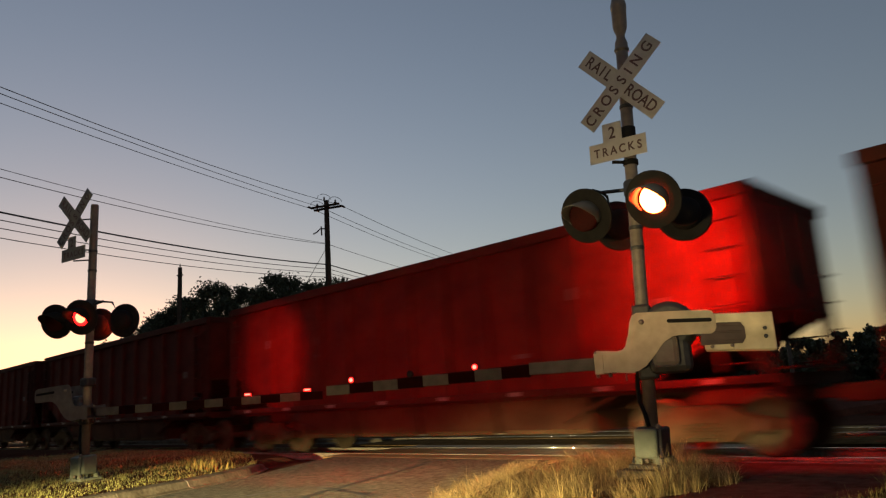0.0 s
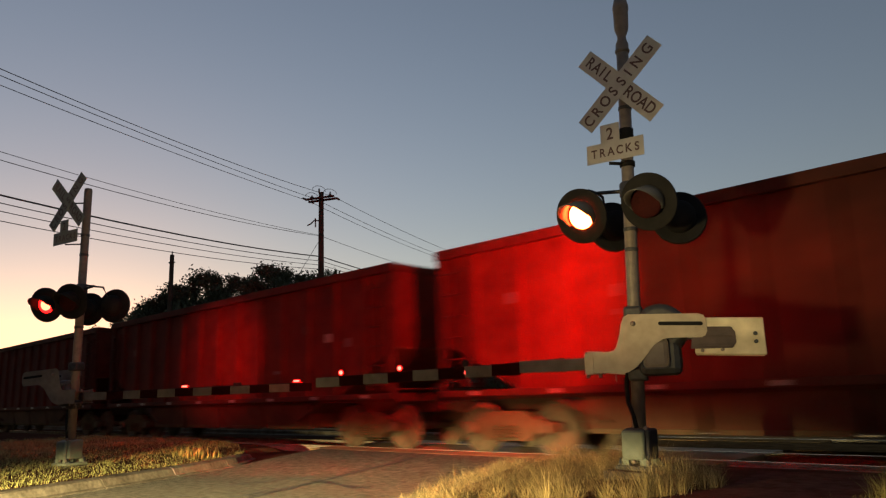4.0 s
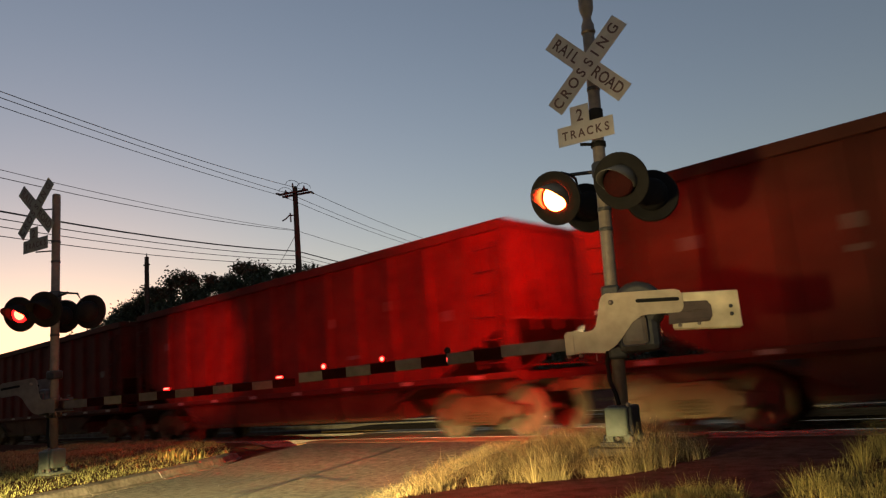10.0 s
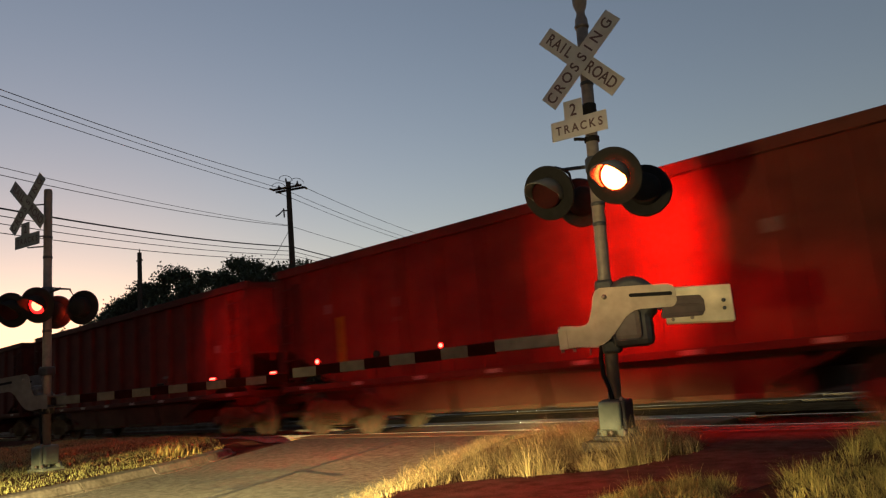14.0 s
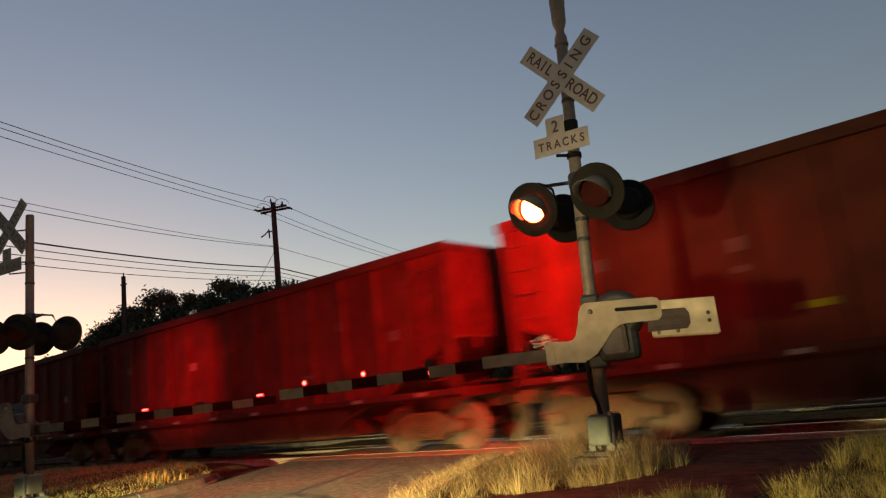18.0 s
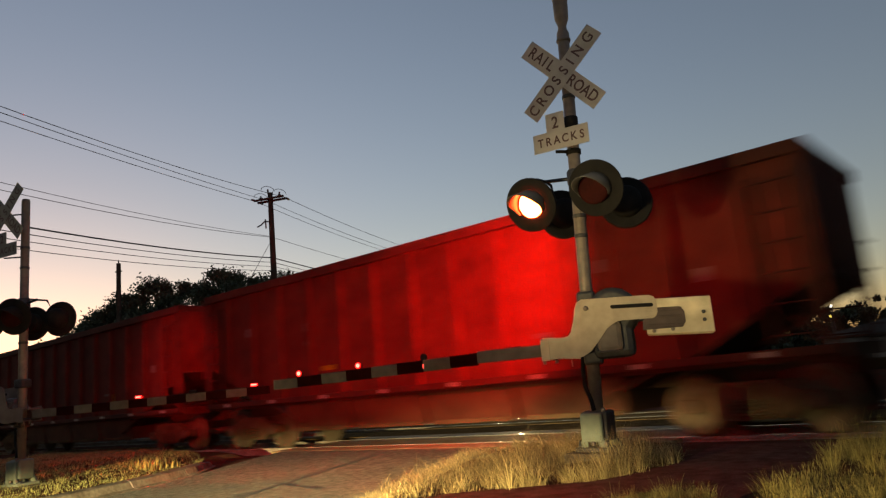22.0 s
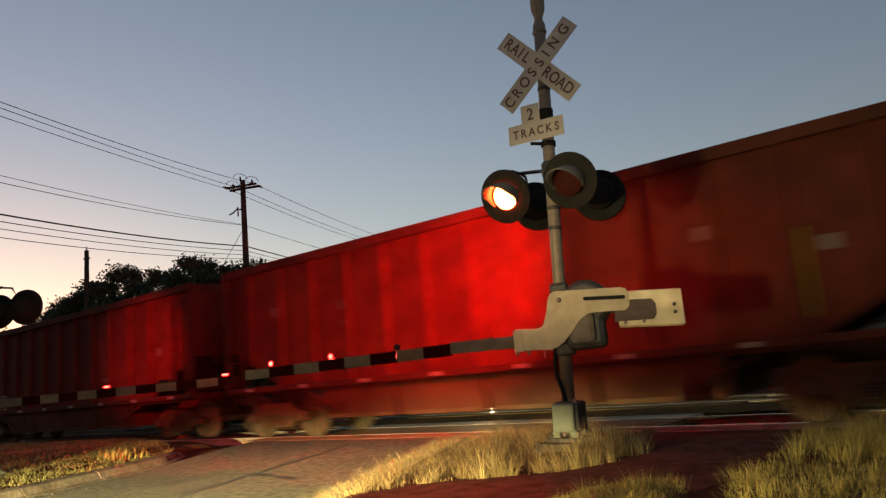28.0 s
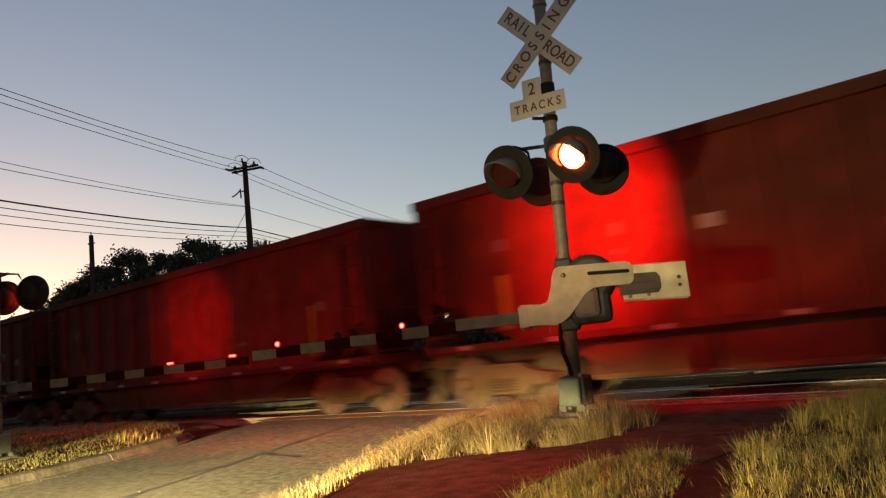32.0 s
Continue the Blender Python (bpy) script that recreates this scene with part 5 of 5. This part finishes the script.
def scatter(poly, count, seed, near=None, within=0.0):
    """Roots inside an outline, or only those close to a line of points."""
    rnd = random.Random(seed)
    xs, ys = [p[0] for p in poly], [p[1] for p in poly]
    out = []
    while len(out) < count:
        x, y = rnd.uniform(min(xs), max(xs)), rnd.uniform(min(ys), max(ys))
        if inside(poly, x, y) and (near is None or min(math.hypot(x - a, y - b) for a, b in near) < within):
            out.append((x, y, rnd.uniform(0.6, 1.1)))
    return out


FRONT_EDGE = [(-4.67, 5.31), (-4.37, 5.54), (-4.07, 5.77), (-3.85, 5.93), (-3.64, 6.08), (-3.54, 6.3), (-3.45, 6.5), (-3.4, 6.9)]
low_end = [(x, y, size * (0.5 + 0.5 * smooth(-4.9, -4.0, x))) for x, y, size in scatter(CLUMP, 50, 5, FRONT_EDGE, 0.42)]
tussocks("dry_grass", low_end, 100, 0.2, 0.44, 0.6, dry_grass, "tall dry straw-coloured grass round the mast", 5, 0.0019)
tussocks("dry_grass", scatter(CLUMP, 40, 6), 80, 0.12, 0.3, 0.8, dry_grass, "tall dry straw-coloured grass round the mast", 8, 0.0018)
tussocks("dry_grass", [(-3.5, 6.55, 1.0), (-3.42, 6.72, 0.95), (-3.62, 6.4, 0.9)], 90, 0.28, 0.48, 0.65, dry_grass, "stiff dry grass tuft at the foot of the mast", 12, 0.002)
straw_mat("thatch", CLUMP, 15000, 0.12, 0.32, thatch, "tangled brown dead grass under the tall stalks", 15, 0.2)
grass("thatch", CLUMP, 7000, 0.02, 0.1, 0.0024, thatch, "low brown dead grass under the tall stalks", 15, 0.2, 1.0)
SPILL = [xy(ROAD_R - 0.42, 6.2), xy(ROAD_R - 0.3, 5.4), xy(ROAD_R + 0.1, 5.2), xy(ROAD_R + 0.12, 11.6), xy(ROAD_R - 0.35, 11.8), xy(ROAD_R - 0.5, 9.5)]
straw_mat("loose_straw", SPILL, 5200, 0.08, 0.24, dry_grass, "dry straw spilling over the road's edge", 25, 0.05, base=lambda x, y: road_z(y) + 0.02)
EDGE = [xy(ROAD_R + 0.05, 2.0), xy(ROAD_R + 0.05, 6.6), (-4.67, 5.31), (-4.92, 4.66), (-4.48, 3.99), (-3.9, 2.2)]
grass("edge_grass", EDGE, 1500, 0.03, 0.14, 0.0022, dry_grass, "thin dry grass tufts along the road's edge", 11, 0.08, 0.9)
RIGHT = [(-2.9, 4.1), (-3.01, 4.73), (-2.97, 5.31), (-2.82, 5.7), (-2.36, 5.71), (-2.22, 5.45), (-1.97, 4.7), (-1.7, 3.6), (-2.0, 2.8)]
grass("short_grass", RIGHT, 8000, 0.03, 0.13, 0.0019, green_grass, "short brownish dry grass beside the footpath", 6, 0.11, 1.2, fresh=0.04, skew=1.5, taper=0.2)
tussocks("short_grass", scatter(RIGHT, 80, 61), 90, 0.08, 0.2, 0.8, green_grass, "short brownish dry grass beside the footpath", 61, 0.0014)
LOWER = [(-2.08, 6.15), (-1.8, 5.2), (-1.62, 4.6), (-1.2, 3.4), (0.2, 4.2), (0.6, 6.2), (-1.0, 6.6), (-1.75, 6.5)]
grass("short_grass", LOWER, 10000, 0.03, 0.14, 0.0019, green_grass, "unmown yellow-green grass beside the footpath", 7, 0.13, 1.1, fresh=0.04, skew=1.3, taper=0.15)
tussocks("short_grass", scatter(LOWER, 120, 62), 95, 0.09, 0.23, 0.75, green_grass, "unmown yellow-green grass beside the footpath", 62, 0.0014)
BACK = [(-1.75, 6.6), (-1.84, 7.2), (-1.8, 8.2), (-1.3, 9.2), (0.9, 9.2), (0.9, 6.2), (-1.2, 6.3)]
tussocks("tall_grass", scatter(BACK, 160, 12), 140, 0.24, 0.5, 0.6, green_grass, "tall bushy yellow-green grass near the tracks", 12, 0.0014)
BESIDE = [(-2.1, 6.3), (-2.0, 7.67), (-2.18, 9.3), (-1.6, 9.4), (-1.7, 6.5)]
grass("short_grass", BESIDE, 1500, 0.02, 0.1, 0.0019, green_grass, "thin dry tufts at the footpath's edge", 31, 0.08, 1.2, fresh=0.05, skew=1.4)
VERGE = [xy(-9.28, 0.0), xy(-9.28, 11.5), xy(-9.4, 13.0), (-16.5, 9.4), (-24, 9.0), (-24, 0.0)]
grass("verge_grass", VERGE, 45000, 0.02, 0.08, 0.003, verge_grass, "short patchy green and yellow verge grass", 8, 0.2, 1.2)
straw_mat("verge_grass", VERGE, 42000, 0.04, 0.13, verge_grass, "short patchy green and yellow verge grass", 48, 0.05, 0.0028)
tussocks("verge_tuft", scatter(VERGE, 420, 49), 34, 0.06, 0.15, 0.8, verge_grass, "leafy tufts in the mown verge", 49, 0.003)
grass("verge_thatch", VERGE, 26000, 0.01, 0.05, 0.007, thatch, "low brown dead grass in the verge", 18, 0.25, 1.4)
grass("verge_weed", [xy(-9.6, 11.6), xy(-9.6, 12.4), xy(-10.2, 12.4), xy(-10.2, 11.6)], 160, 0.1, 0.3, 0.012, green_grass, "leafy weed standing in the verge", 9, 0.1, 0.5)


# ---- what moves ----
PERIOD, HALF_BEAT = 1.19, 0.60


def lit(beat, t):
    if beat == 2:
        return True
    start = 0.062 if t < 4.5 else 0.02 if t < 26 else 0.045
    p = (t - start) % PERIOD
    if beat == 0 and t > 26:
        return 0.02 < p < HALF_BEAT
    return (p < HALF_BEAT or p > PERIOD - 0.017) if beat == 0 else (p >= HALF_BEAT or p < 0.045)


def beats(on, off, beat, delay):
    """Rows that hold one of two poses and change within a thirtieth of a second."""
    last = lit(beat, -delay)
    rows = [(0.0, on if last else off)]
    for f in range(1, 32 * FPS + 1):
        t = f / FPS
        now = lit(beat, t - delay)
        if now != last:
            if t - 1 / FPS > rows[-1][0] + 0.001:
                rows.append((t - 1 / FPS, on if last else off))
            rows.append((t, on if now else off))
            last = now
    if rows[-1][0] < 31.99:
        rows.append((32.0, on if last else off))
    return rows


def motions():
    for k, car in CARS.items():
        walk(car, [(t, pose(spot_of(k, t), TRACK, 0)) for t in range(0, 33)])
        for o in [c for c in car.children if c.name.split(".")[0] == "wheelset"]:
            x0 = o.location.x
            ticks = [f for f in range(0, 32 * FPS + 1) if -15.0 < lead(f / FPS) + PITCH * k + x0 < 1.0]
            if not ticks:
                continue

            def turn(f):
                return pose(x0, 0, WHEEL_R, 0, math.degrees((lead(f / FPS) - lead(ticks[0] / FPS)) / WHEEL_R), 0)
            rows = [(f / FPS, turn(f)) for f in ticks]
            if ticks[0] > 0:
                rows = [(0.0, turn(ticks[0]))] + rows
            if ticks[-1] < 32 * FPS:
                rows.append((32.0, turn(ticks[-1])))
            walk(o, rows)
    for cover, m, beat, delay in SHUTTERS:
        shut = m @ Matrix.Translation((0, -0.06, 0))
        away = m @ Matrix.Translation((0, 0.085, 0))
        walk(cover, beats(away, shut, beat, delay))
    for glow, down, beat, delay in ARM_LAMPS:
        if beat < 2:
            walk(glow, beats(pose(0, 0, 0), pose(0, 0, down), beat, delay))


motions()
